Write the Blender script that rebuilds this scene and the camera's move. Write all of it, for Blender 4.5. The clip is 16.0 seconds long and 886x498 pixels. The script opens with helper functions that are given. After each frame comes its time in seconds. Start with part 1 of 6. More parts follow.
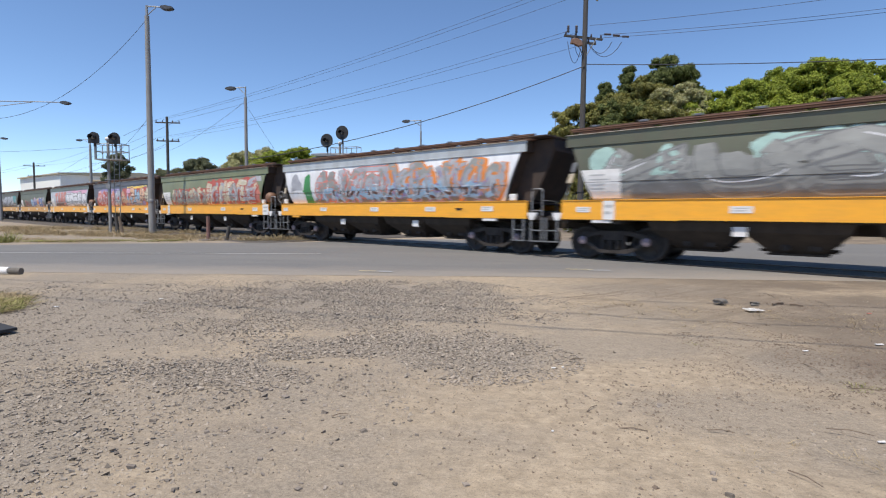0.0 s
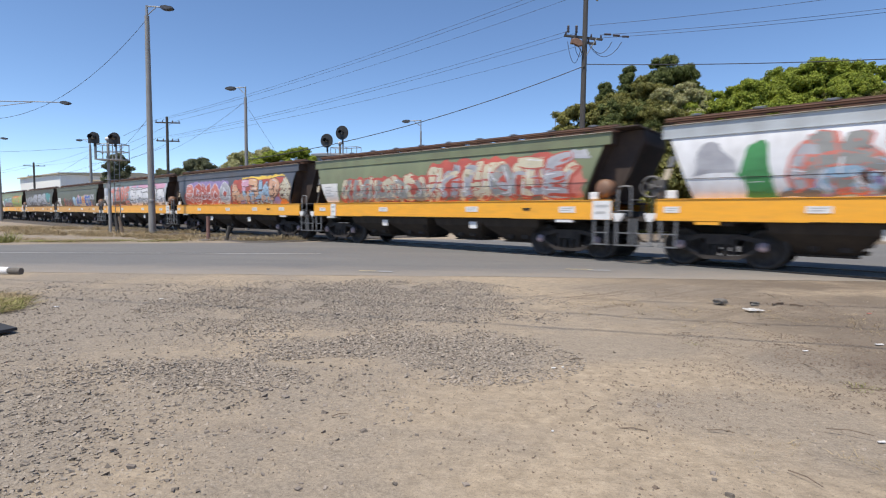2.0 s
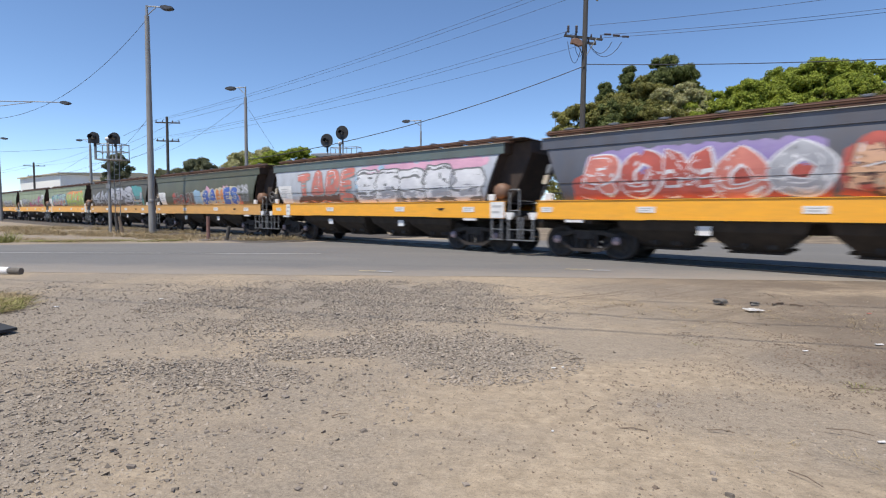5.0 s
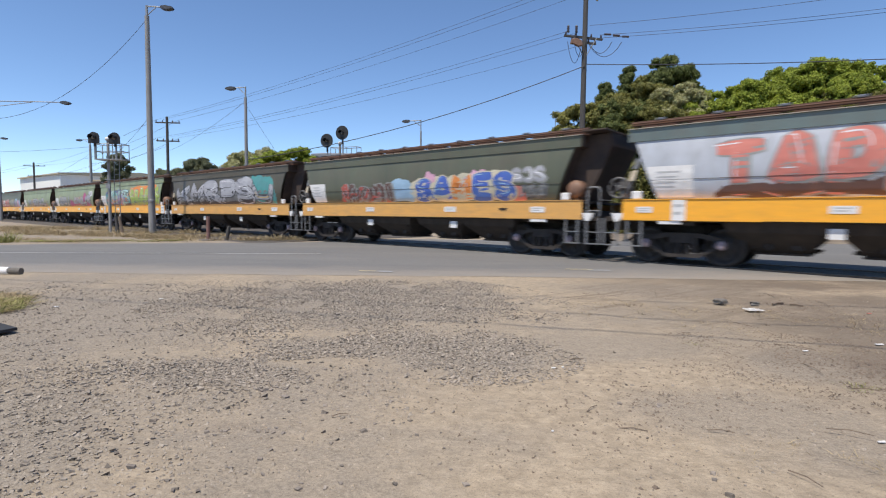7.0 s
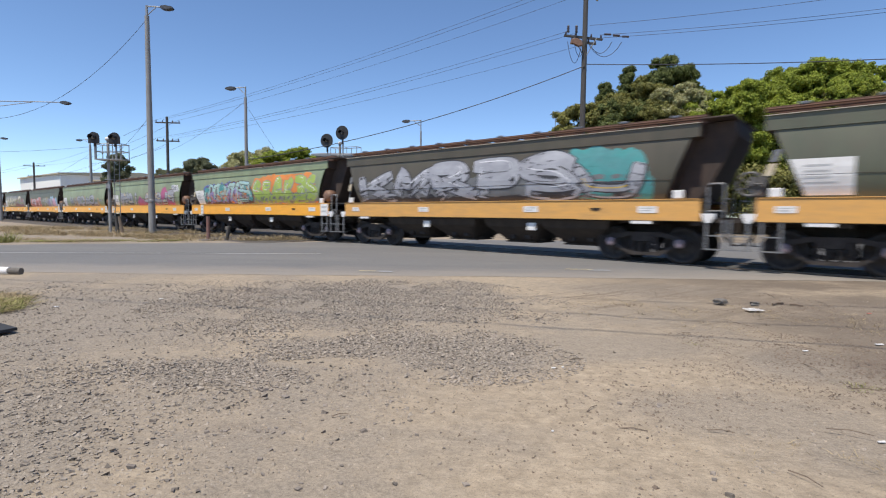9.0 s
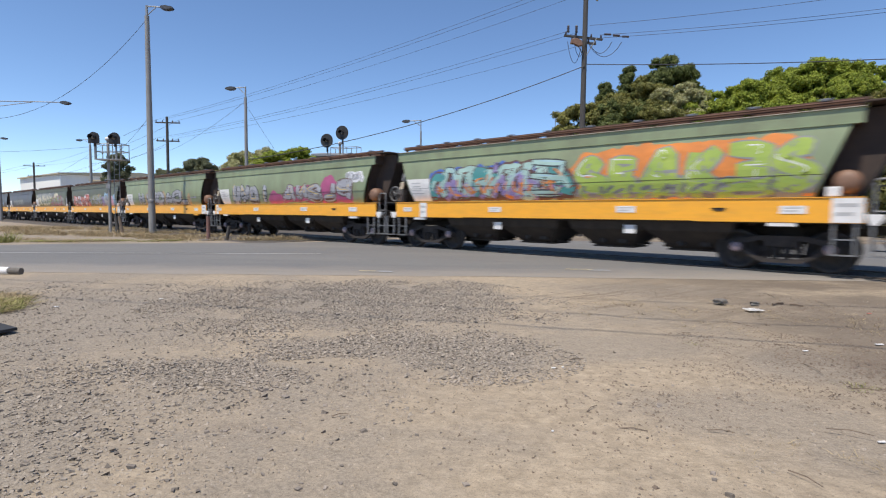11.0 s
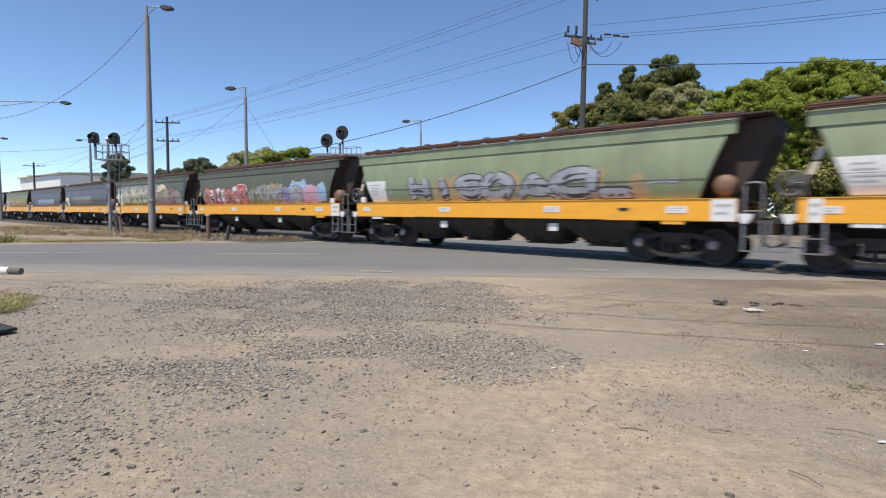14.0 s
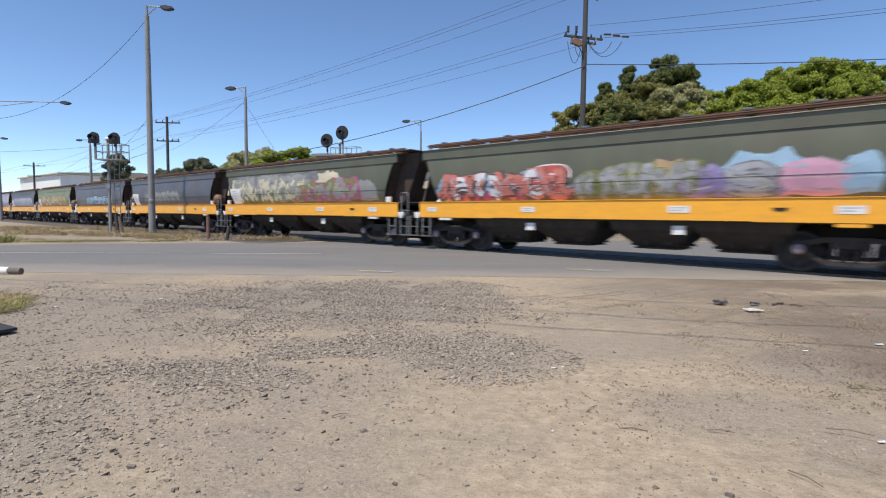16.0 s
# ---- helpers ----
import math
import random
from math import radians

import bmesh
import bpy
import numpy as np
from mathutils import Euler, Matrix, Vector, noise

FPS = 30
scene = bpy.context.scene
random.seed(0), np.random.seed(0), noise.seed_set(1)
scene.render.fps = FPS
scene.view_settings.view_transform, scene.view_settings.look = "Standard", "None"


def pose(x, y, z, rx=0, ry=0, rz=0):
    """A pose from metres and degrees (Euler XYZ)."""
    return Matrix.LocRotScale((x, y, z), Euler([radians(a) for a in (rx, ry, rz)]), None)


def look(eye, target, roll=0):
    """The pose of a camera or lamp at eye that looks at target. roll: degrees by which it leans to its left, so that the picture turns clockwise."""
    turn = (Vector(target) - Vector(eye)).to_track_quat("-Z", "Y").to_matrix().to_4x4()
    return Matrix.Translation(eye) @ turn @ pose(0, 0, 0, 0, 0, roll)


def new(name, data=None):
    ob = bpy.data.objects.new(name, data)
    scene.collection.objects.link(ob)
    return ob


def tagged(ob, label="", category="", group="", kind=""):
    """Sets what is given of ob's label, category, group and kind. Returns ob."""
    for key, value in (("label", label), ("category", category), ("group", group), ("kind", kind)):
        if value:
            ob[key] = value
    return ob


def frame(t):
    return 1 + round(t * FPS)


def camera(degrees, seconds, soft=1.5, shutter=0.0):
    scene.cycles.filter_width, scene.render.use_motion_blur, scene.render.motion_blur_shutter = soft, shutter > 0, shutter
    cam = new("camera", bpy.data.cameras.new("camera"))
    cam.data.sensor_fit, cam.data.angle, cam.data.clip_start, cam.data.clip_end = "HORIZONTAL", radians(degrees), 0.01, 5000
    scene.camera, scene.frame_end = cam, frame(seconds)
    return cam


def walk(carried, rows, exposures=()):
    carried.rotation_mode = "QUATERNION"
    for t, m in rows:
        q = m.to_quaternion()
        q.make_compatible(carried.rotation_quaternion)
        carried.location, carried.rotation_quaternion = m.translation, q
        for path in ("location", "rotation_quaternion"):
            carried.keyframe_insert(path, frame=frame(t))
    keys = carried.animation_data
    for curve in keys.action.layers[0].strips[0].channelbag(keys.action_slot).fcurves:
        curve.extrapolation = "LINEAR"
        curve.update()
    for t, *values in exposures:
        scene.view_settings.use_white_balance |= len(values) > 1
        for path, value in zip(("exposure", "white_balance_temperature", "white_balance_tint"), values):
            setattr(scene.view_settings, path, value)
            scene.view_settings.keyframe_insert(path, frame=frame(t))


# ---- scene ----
# The camera stands still on a tripod beside a level crossing.
cam = camera(82.1, 16.0, soft=1.15, shutter=0.5)
EYE = Vector((0, 0, 1.2))
STAND = look(EYE, (0, 900, 1.2 - 59), 0.66)
walk(cam, [(0, STAND), (16, STAND)], exposures=[(0, 0.44), (16, 0.44)])

# ---- daylight ----
SUN_TO = Vector((-0.23, -0.32, 0.92)).normalized()      # towards the sun
world = bpy.data.worlds.new("sky")
scene.world = world
world.use_nodes = True
nt = world.node_tree
sky = nt.nodes.new("ShaderNodeTexSky")
sky.sky_type, sky.sun_disc = "NISHITA", False
sky.sun_elevation = math.asin(SUN_TO.z)
sky.sun_rotation = math.atan2(SUN_TO.x, SUN_TO.y)
sky.air_density, sky.dust_density, sky.ozone_density = 0.75, 0.0, 3.0
sky.altitude = 900
rich = nt.nodes.new("ShaderNodeHueSaturation")
rich.inputs["Saturation"].default_value = 1.04
nt.links.new(sky.outputs[0], rich.inputs["Color"])
nt.links.new(rich.outputs[0], nt.nodes["Background"].inputs[0])
nt.nodes["Background"].inputs[1].default_value = 0.137
sun = new("sun", bpy.data.lights.new("sun", "SUN"))
sun.data.energy, sun.data.angle, sun.data.color = 4.0, radians(0.53), (1.0, 0.93, 0.82)
sun.matrix_world = look(SUN_TO * 60, (0, 0, 0))


# ---- materials ----
def mat(name, a, b=None, scale=4.0, rough=0.6, metal=0.0, bump=0.0, bscale=30.0, grime=None, gscale=1.2, gamount=0.5,
        stretch=(1, 1, 1), coat=0.0, island=0.0, objvar=0.0):
    """Two tones mixed by fine noise, stains by coarse noise, relief by a third."""
    m = bpy.data.materials.new(name)
    m.use_nodes = True
    t = m.node_tree
    bs = t.nodes["Principled BSDF"]
    bs.inputs["Roughness"].default_value, bs.inputs["Metallic"].default_value = rough, metal
    bs.inputs["Coat Weight"].default_value = coat
    co = t.nodes.new("ShaderNodeTexCoord")
    mp = t.nodes.new("ShaderNodeMapping")
    mp.inputs["Scale"].default_value = stretch
    t.links.new(co.outputs["Object"], mp.inputs[0])

    def noise_tex(s, detail=6, r=0.6):
        n = t.nodes.new("ShaderNodeTexNoise")
        n.inputs["Scale"].default_value, n.inputs["Detail"].default_value, n.inputs["Roughness"].default_value = s, detail, r
        t.links.new(mp.outputs[0], n.inputs["Vector"])
        return n.outputs["Fac"]

    def ramp(src, lo, hi):
        r = t.nodes.new("ShaderNodeMapRange")
        r.inputs["From Min"].default_value, r.inputs["From Max"].default_value = lo, hi
        t.links.new(src, r.inputs[0])
        return r.outputs[0]

    def mix(fac, c1, c2, mode="MIX"):
        x = t.nodes.new("ShaderNodeMix")
        x.data_type, x.blend_type = "RGBA", mode
        for sock, v in ((x.inputs[0], fac), (x.inputs[6], c1), (x.inputs[7], c2)):
            if isinstance(v, (int, float)):
                sock.default_value = v
            elif isinstance(v, tuple):
                sock.default_value = (*v, 1)
            else:
                t.links.new(v, sock)
        return x.outputs[2]

    b = b or tuple(c * 0.8 for c in a)
    col = mix(ramp(noise_tex(scale), 0.3, 0.7), a, b)
    if grime:
        g = t.nodes.new("ShaderNodeMath")
        g.operation = "MULTIPLY"
        t.links.new(ramp(noise_tex(gscale, 8, 0.7), 0.42, 0.75), g.inputs[0])
        g.inputs[1].default_value = gamount
        col = mix(g.outputs[0], col, grime)
    for amount, node, sock in ((island, "ShaderNodeNewGeometry", "Random Per Island"), (objvar, "ShaderNodeObjectInfo", "Random")):
        if amount:
            v = ramp(t.nodes.new(node).outputs[sock], 0, 1)
            v.node.inputs["To Min"].default_value, v.node.inputs["To Max"].default_value = 1 - amount, 1 + amount
            h = t.nodes.new("ShaderNodeHueSaturation")
            t.links.new(v, h.inputs["Value"])
            t.links.new(col, h.inputs["Color"])
            col = h.outputs[0]
    t.links.new(col, bs.inputs["Base Color"])
    if bump:
        bn = t.nodes.new("ShaderNodeBump")
        bn.inputs["Strength"].default_value, bn.inputs["Distance"].default_value = bump, 0.02
        t.links.new(noise_tex(bscale, 8, 0.65), bn.inputs["Height"])
        t.links.new(bn.outputs[0], bs.inputs["Normal"])
    return m


# drifts of gravel on the dirt: centre, half-widths, strength
DRIFTS = [(-1.1, 7.15, 2.3, 2.05, 1.0), (0.2, 4.45, 0.85, 0.75, 1.0), (-0.9, 4.6, 0.95, 0.45, 0.8), (-1.75, 3.8, 0.85, 0.42, 1.0),
          (-4.7, 5.6, 2.9, 2.9, 0.95), (-2.6, 2.6, 1.15, 1.1, 0.95), (2.0, 3.1, 1.0, 0.5, 0.65), (1.5, 4.7, 1.3, 0.6, 0.65), (2.6, 2.55, 0.9, 0.45, 0.7), (3.1, 4.1, 0.8, 0.6, 0.8), (2.4, 6.2, 1.2, 0.8, 0.6), (3.6, 8.6, 2.0, 0.8, 0.75),
          (-21, 22.5, 13, 4.0, 0.8), (0.9, 5.6, 1.3, 0.6, 0.4)]
# dark leaf mould: the same
MOULD = [(5.0, 5.5, 1.4, 1.5, 0.85), (3.8, 3.9, 0.6, 0.9, 0.85), (5.6, 7.3, 1.8, 0.8, 0.6), (3.5, 2.9, 0.5, 0.6, 0.7), (3.2, 4.4, 0.5, 0.35, 0.4)]


def ground_material():
    """Tan compacted dirt, with grey gravel fines in drifts and dark organic litter."""
    m = bpy.data.materials.new("dirt_and_gravel_fines")
    m.use_nodes = True
    t = m.node_tree
    bs = t.nodes["Principled BSDF"]
    bs.inputs["Roughness"].default_value = 0.95
    bs.inputs["Specular IOR Level"].default_value = 0.2
    co = t.nodes.new("ShaderNodeTexCoord")

    def noise_tex(s, detail, r, off=0.0, sx=1.0):
        mp = t.nodes.new("ShaderNodeMapping")
        mp.inputs["Location"].default_value, mp.inputs["Scale"].default_value = (off, off * 0.7, 0), (sx, 1, 1)
        t.links.new(co.outputs["Object"], mp.inputs[0])
        n = t.nodes.new("ShaderNodeTexNoise")
        n.inputs["Scale"].default_value, n.inputs["Detail"].default_value, n.inputs["Roughness"].default_value = s, detail, r
        t.links.new(mp.outputs[0], n.inputs["Vector"])
        return n.outputs["Fac"]

    def ramp(src, lo, hi, to=1.0):
        r = t.nodes.new("ShaderNodeMapRange")
        r.inputs["From Min"].default_value, r.inputs["From Max"].default_value, r.inputs["To Max"].default_value = lo, hi, to
        t.links.new(src, r.inputs[0])
        return r.outputs[0]

    def mix(fac, c1, c2, mode="MIX"):
        x = t.nodes.new("ShaderNodeMix")
        x.data_type, x.blend_type = "RGBA", mode
        for sock, v in ((x.inputs[0], fac), (x.inputs[6], c1), (x.inputs[7], c2)):
            if isinstance(v, (int, float)):
                sock.default_value = v
            elif isinstance(v, tuple):
                sock.default_value = (*v, 1)
            else:
                t.links.new(v, sock)
        return x.outputs[2]

    tan = mix(ramp(noise_tex(9, 10, 0.75), 0.36, 0.64), (0.415, 0.337, 0.245), (0.268, 0.215, 0.154))
    grey = mix(ramp(noise_tex(45, 4, 0.8, 3), 0.40, 0.60), (0.305, 0.262, 0.212), (0.178, 0.152, 0.125))
    sep = t.nodes.new("ShaderNodeSeparateXYZ")
    t.links.new(co.outputs["Object"], sep.inputs[0])
    drift = t.nodes.new("ShaderNodeMath")
    drift.operation = "MULTIPLY_ADD"
    t.links.new(ramp(sep.outputs[0], 2.0, -5.0), drift.inputs[0])
    drift.inputs[1].default_value = 0.16
    t.links.new(noise_tex(0.55, 6, 0.62, 7), drift.inputs[2])
    grain = t.nodes.new("ShaderNodeMath")
    grain.operation = "MULTIPLY_ADD"
    grain.inputs[1].default_value = 0.75
    t.links.new(noise_tex(15, 6, 0.8, 71, 0.7), grain.inputs[0])
    t.links.new(noise_tex(1.4, 8, 0.65, 17), grain.inputs[2])
    edge = grain.outputs[0]

    def blobs(cover, spots):
        for cx, cy, rx, ry, strength in spots:
            mp = t.nodes.new("ShaderNodeMapping")
            mp.vector_type = "TEXTURE"
            mp.inputs["Location"].default_value, mp.inputs["Scale"].default_value = (cx, cy, 0), (rx, ry, 1)
            t.links.new(co.outputs["Object"], mp.inputs[0])
            ln = t.nodes.new("ShaderNodeVectorMath")
            ln.operation = "LENGTH"
            t.links.new(mp.outputs[0], ln.inputs[0])
            ad = t.nodes.new("ShaderNodeMath")
            ad.operation = "ADD"
            t.links.new(ln.outputs["Value"], ad.inputs[0])
            t.links.new(edge, ad.inputs[1])
            mx = t.nodes.new("ShaderNodeMath")
            mx.operation = "MAXIMUM"
            mx.inputs[0].default_value = 0.0
            if cover is not None:
                t.links.new(cover, mx.inputs[0])
            t.links.new(ramp(ad.outputs[0], 2.02, 1.46, strength), mx.inputs[1])
            cover = mx.outputs[0]
        return cover

    col = mix(blobs(ramp(drift.outputs[0], 0.50, 0.70, 0.8), DRIFTS), tan, grey)
    mould = mix(ramp(noise_tex(26, 6, 0.8, 61), 0.35, 0.65), (0.225, 0.185, 0.145), (0.12, 0.096, 0.075))
    col = mix(blobs(None, MOULD), col, mould)
    # curved scrapes of tyres towards the road
    mp = t.nodes.new("ShaderNodeMapping")
    mp.vector_type = "TEXTURE"
    mp.inputs["Rotation"].default_value, mp.inputs["Scale"].default_value = (0, 0, 0.62), (2.6, 0.16, 1)
    t.links.new(co.outputs["Object"], mp.inputs[0])
    n = t.nodes.new("ShaderNodeTexNoise")
    n.inputs["Scale"].default_value, n.inputs["Detail"].default_value = 1.0, 5
    t.links.new(mp.outputs[0], n.inputs["Vector"])
    rut = t.nodes.new("ShaderNodeMath")
    rut.operation = "MULTIPLY"
    t.links.new(ramp(n.outputs["Fac"], 0.52, 0.66, 0.75), rut.inputs[0])
    t.links.new(blobs(None, [(3.5, 7.6, 2.6, 2.2, 1.0), (3.0, 4.6, 1.2, 1.0, 0.5)]), rut.inputs[1])
    col = mix(rut.outputs[0], col, (0.175, 0.138, 0.102))
    dark = t.nodes.new("ShaderNodeMath")
    dark.operation = "MULTIPLY"
    t.links.new(ramp(sep.outputs[0], 1.6, 5.5), dark.inputs[0])
    t.links.new(ramp(noise_tex(0.8, 8, 0.7, 41, 0.6), 0.32, 0.56), dark.inputs[1])
    col = mix(dark.outputs[0], col, (0.155, 0.125, 0.097))
    col = mix(ramp(noise_tex(1.1, 8, 0.7, 21, 0.5), 0.58, 0.74, 0.45), col, (0.21, 0.165, 0.125))
    col = mix(ramp(noise_tex(62, 4, 0.9, 11), 0.55, 0.72, 0.6), col, (0.10, 0.082, 0.068))
    col = mix(ramp(noise_tex(95, 2, 0.9, 31), 0.69, 0.78, 0.5), col, (0.46, 0.41, 0.36))
    col = mix(ramp(noise_tex(130, 3, 0.9, 51), 0.50, 0.74), col, mix(0.6, col, (0.10, 0.08, 0.065)))
    # short dark dashes: grit, its shade painted into the colour, across the slope of the yard
    col = mix(ramp(noise_tex(34, 5, 0.8, 81, 0.35), 0.61, 0.70, 0.5), col, (0.16, 0.13, 0.104))
    col = mix(ramp(noise_tex(30, 5, 0.8, 91, 0.4), 0.62, 0.72, 0.5), col, (0.45, 0.39, 0.31))
    t.links.new(col, bs.inputs["Base Color"])
    b1 = t.nodes.new("ShaderNodeBump")
    b1.inputs["Strength"].default_value, b1.inputs["Distance"].default_value = 0.55, 0.010
    t.links.new(noise_tex(38, 9, 0.75, 2), b1.inputs["Height"])
    b2 = t.nodes.new("ShaderNodeBump")
    b2.inputs["Strength"].default_value, b2.inputs["Distance"].default_value = 0.8, 0.03
    t.links.new(noise_tex(11, 4, 0.6, 5, 0.7), b2.inputs["Height"])
    t.links.new(b1.outputs[0], b2.inputs["Normal"])
    t.links.new(b2.outputs[0], bs.inputs["Normal"])
    return m


M_GROUND = ground_material()
M_ROAD = mat("worn_asphalt", (0.148, 0.143, 0.138), (0.120, 0.116, 0.112), 60, 0.85, bump=0.3, bscale=180, grime=(0.20, 0.188, 0.172), gscale=0.5, gamount=0.55, stretch=(0.25, 1, 1))


def dust_over(m, lo, hi, colour):
    """Dirt dragged over the asphalt from its edge, thinning out unevenly."""
    t = m.node_tree
    bs = t.nodes["Principled BSDF"]
    src = bs.inputs["Base Color"].links[0].from_socket
    co = t.nodes.new("ShaderNodeTexCoord")
    sep = t.nodes.new("ShaderNodeSeparateXYZ")
    t.links.new(co.outputs["Object"], sep.inputs[0])
    n = t.nodes.new("ShaderNodeTexNoise")
    n.inputs["Scale"].default_value, n.inputs["Detail"].default_value, n.inputs["Roughness"].default_value = 1.6, 8, 0.7
    mp = t.nodes.new("ShaderNodeMapping")
    mp.inputs["Scale"].default_value = (0.35, 1.0, 1.0)
    t.links.new(co.outputs["Object"], mp.inputs[0])
    t.links.new(mp.outputs[0], n.inputs["Vector"])
    add = t.nodes.new("ShaderNodeMath")
    add.operation = "MULTIPLY_ADD"
    add.inputs[1].default_value = -2.2
    t.links.new(n.outputs["Fac"], add.inputs[0])
    t.links.new(sep.outputs[1], add.inputs[2])
    r = t.nodes.new("ShaderNodeMapRange")
    r.inputs["From Min"].default_value, r.inputs["From Max"].default_value = hi, lo
    r.inputs["To Max"].default_value = 0.9
    t.links.new(add.outputs[0], r.inputs[0])
    x = t.nodes.new("ShaderNodeMix")
    x.data_type = "RGBA"
    x.inputs[7].default_value = (*colour, 1)
    t.links.new(r.outputs[0], x.inputs[0])
    t.links.new(src, x.inputs[6])
    t.links.new(x.outputs[2], bs.inputs["Base Color"])


dust_over(M_ROAD, 8.9, 10.7, (0.255, 0.222, 0.186))
M_PAINT = mat("faded_road_paint", (0.46, 0.45, 0.43), (0.30, 0.295, 0.285), 9, 0.7)
M_YPAINT = mat("faded_yellow_survey_paint", (0.62, 0.48, 0.16), (0.4, 0.36, 0.25), 20, 0.7)
M_BPAINT = mat("faded_blue_survey_paint", (0.42, 0.50, 0.60), (0.33, 0.35, 0.38), 20, 0.7)
M_STONE = mat("crushed_bluestone", (0.32, 0.272, 0.222), (0.215, 0.183, 0.150), 40, 0.95, island=0.27)
M_STONE_TAN = mat("tan_pebbles", (0.31, 0.252, 0.19), (0.22, 0.178, 0.135), 40, 0.95, island=0.4)
M_STONE_DARK = mat("dark_bluestone", (0.235, 0.198, 0.165), (0.15, 0.127, 0.108), 40, 0.95, island=0.4)
M_BALLAST = mat("railway_ballast", (0.10, 0.084, 0.07), (0.055, 0.047, 0.04), 22, 0.95, bump=1.0, bscale=25)
M_RAIL = mat("rail_steel", (0.16, 0.12, 0.09), (0.10, 0.075, 0.06), 10, 0.6, 0.5)
M_RAILTOP = mat("polished_rail_head", (0.24, 0.23, 0.22), (0.18, 0.175, 0.17), 8, 0.5, 0.8)
M_SLEEPER = mat("weathered_sleeper_timber", (0.17, 0.13, 0.10), (0.10, 0.08, 0.065), 12, 0.9, stretch=(1, 8, 1), bump=0.4)
M_DRYGRASS = mat("dry_grass", (0.37, 0.285, 0.16), (0.26, 0.20, 0.11), 3, 0.8, island=0.35)
M_GREENGRASS = mat("green_grass", (0.19, 0.215, 0.06), (0.29, 0.255, 0.085), 3, 0.8, island=0.35)
M_YELLOW = mat("yellow_sill_paint", (0.92, 0.42, 0.030), (0.86, 0.385, 0.030), 3, 0.42, grime=(0.42, 0.22, 0.06), gscale=2.2, gamount=0.3, stretch=(0.6, 1, 2.5), bump=0.05, bscale=6)
M_YELLOW_OLD = mat("dusty_yellow_sill_paint", (0.70, 0.36, 0.09), (0.62, 0.33, 0.10), 3, 0.55, grime=(0.36, 0.22, 0.10), gscale=2.2, gamount=0.45, stretch=(0.6, 1, 2.5), bump=0.05, bscale=6)
M_BLACK = mat("grimy_black_underframe", (0.046, 0.035, 0.028), (0.028, 0.022, 0.018), 6, 0.9, grime=(0.078, 0.056, 0.042), gscale=2.5, gamount=0.5)
M_ENDS = mat("brown_black_end_sheet", (0.058, 0.040, 0.032), (0.038, 0.028, 0.024), 3, 0.9, grime=(0.12, 0.072, 0.05), gscale=1.1, gamount=0.6)
M_BOGIE = mat("dusty_bogie_casting", (0.040, 0.032, 0.028), (0.023, 0.019, 0.017), 7, 0.9, grime=(0.095, 0.076, 0.066), gscale=5, gamount=0.5)
M_WHEEL = mat("wheel_steel", (0.060, 0.050, 0.046), (0.034, 0.030, 0.028), 9, 0.7, 0.3)
M_HUB = mat("pinkish_bearing_cap", (0.34, 0.25, 0.27), (0.20, 0.16, 0.17), 12, 0.6)
M_RUST = mat("rusty_brown_walkway", (0.125, 0.066, 0.046), (0.070, 0.043, 0.034), 6, 0.9, grime=(0.22, 0.105, 0.055), gscale=3, gamount=0.5)
M_RUSTTANK = mat("brown_reservoir", (0.22, 0.12, 0.075), (0.16, 0.09, 0.06), 6, 0.6)
M_HATCH = mat("dull_blue_grey_hatch_fitting", (0.15, 0.16, 0.19), (0.10, 0.11, 0.13), 8, 0.6)
# the pale tones put sunlight on the eave top into colour; brown stains over them
M_SUNLIT_FLANGE = mat("sunlit_pale_eave_flange", (0.50, 0.45, 0.36), (0.36, 0.30, 0.23), 5, 0.7, grime=(0.16, 0.11, 0.08), gscale=1.6, gamount=0.7)
M_WHEELGREY = mat("grimy_grey_brake_gear", (0.17, 0.16, 0.155), (0.10, 0.094, 0.09), 9, 0.6, 0.3)
M_GREYTANK = mat("grey_brown_reservoir", (0.15, 0.125, 0.12), (0.10, 0.085, 0.08), 6, 0.6)
M_GREY = mat("galvanised_bar", (0.27, 0.262, 0.26), (0.18, 0.176, 0.176), 14, 0.5, 0.4)
M_WHITE = mat("white_placard", (0.80, 0.78, 0.76), (0.70, 0.68, 0.66), 8, 0.6, grime=(0.45, 0.40, 0.36), gscale=5, gamount=0.4)
M_MARK = mat("grey_lettering_bars", (0.38, 0.37, 0.37), (0.5, 0.49, 0.48), 20, 0.7)
M_BOARD = mat("cream_side_board", (0.62, 0.52, 0.38), (0.5, 0.42, 0.3), 8, 0.6)
M_CONCRETE = mat("weathered_pole_concrete", (0.29, 0.28, 0.27), (0.21, 0.204, 0.197), 5, 0.85, bump=0.2, bscale=40, stretch=(1, 1, 0.3))
M_STEEL = mat("dull_grey_steel", (0.33, 0.33, 0.33), (0.24, 0.24, 0.24), 8, 0.55, 0.5)
M_TIMBER = mat("silvered_pole_timber", (0.088, 0.081, 0.076), (0.05, 0.046, 0.043), 8, 0.9, stretch=(6, 6, 0.5), bump=0.3)
M_DARKMETAL = mat("dark_lamp_housing", (0.09, 0.09, 0.095), (0.06, 0.06, 0.065), 8, 0.5, 0.3)
M_SIGBLACK = mat("matt_black_signal_paint", (0.016, 0.016, 0.018), (0.024, 0.024, 0.026), 6, 0.6)
M_LENS = mat("dull_signal_lens", (0.22, 0.19, 0.15), (0.12, 0.11, 0.1), 10, 0.25)
M_WIRE = mat("dark_cable", (0.05, 0.05, 0.055), (0.04, 0.04, 0.045), 5, 0.6)
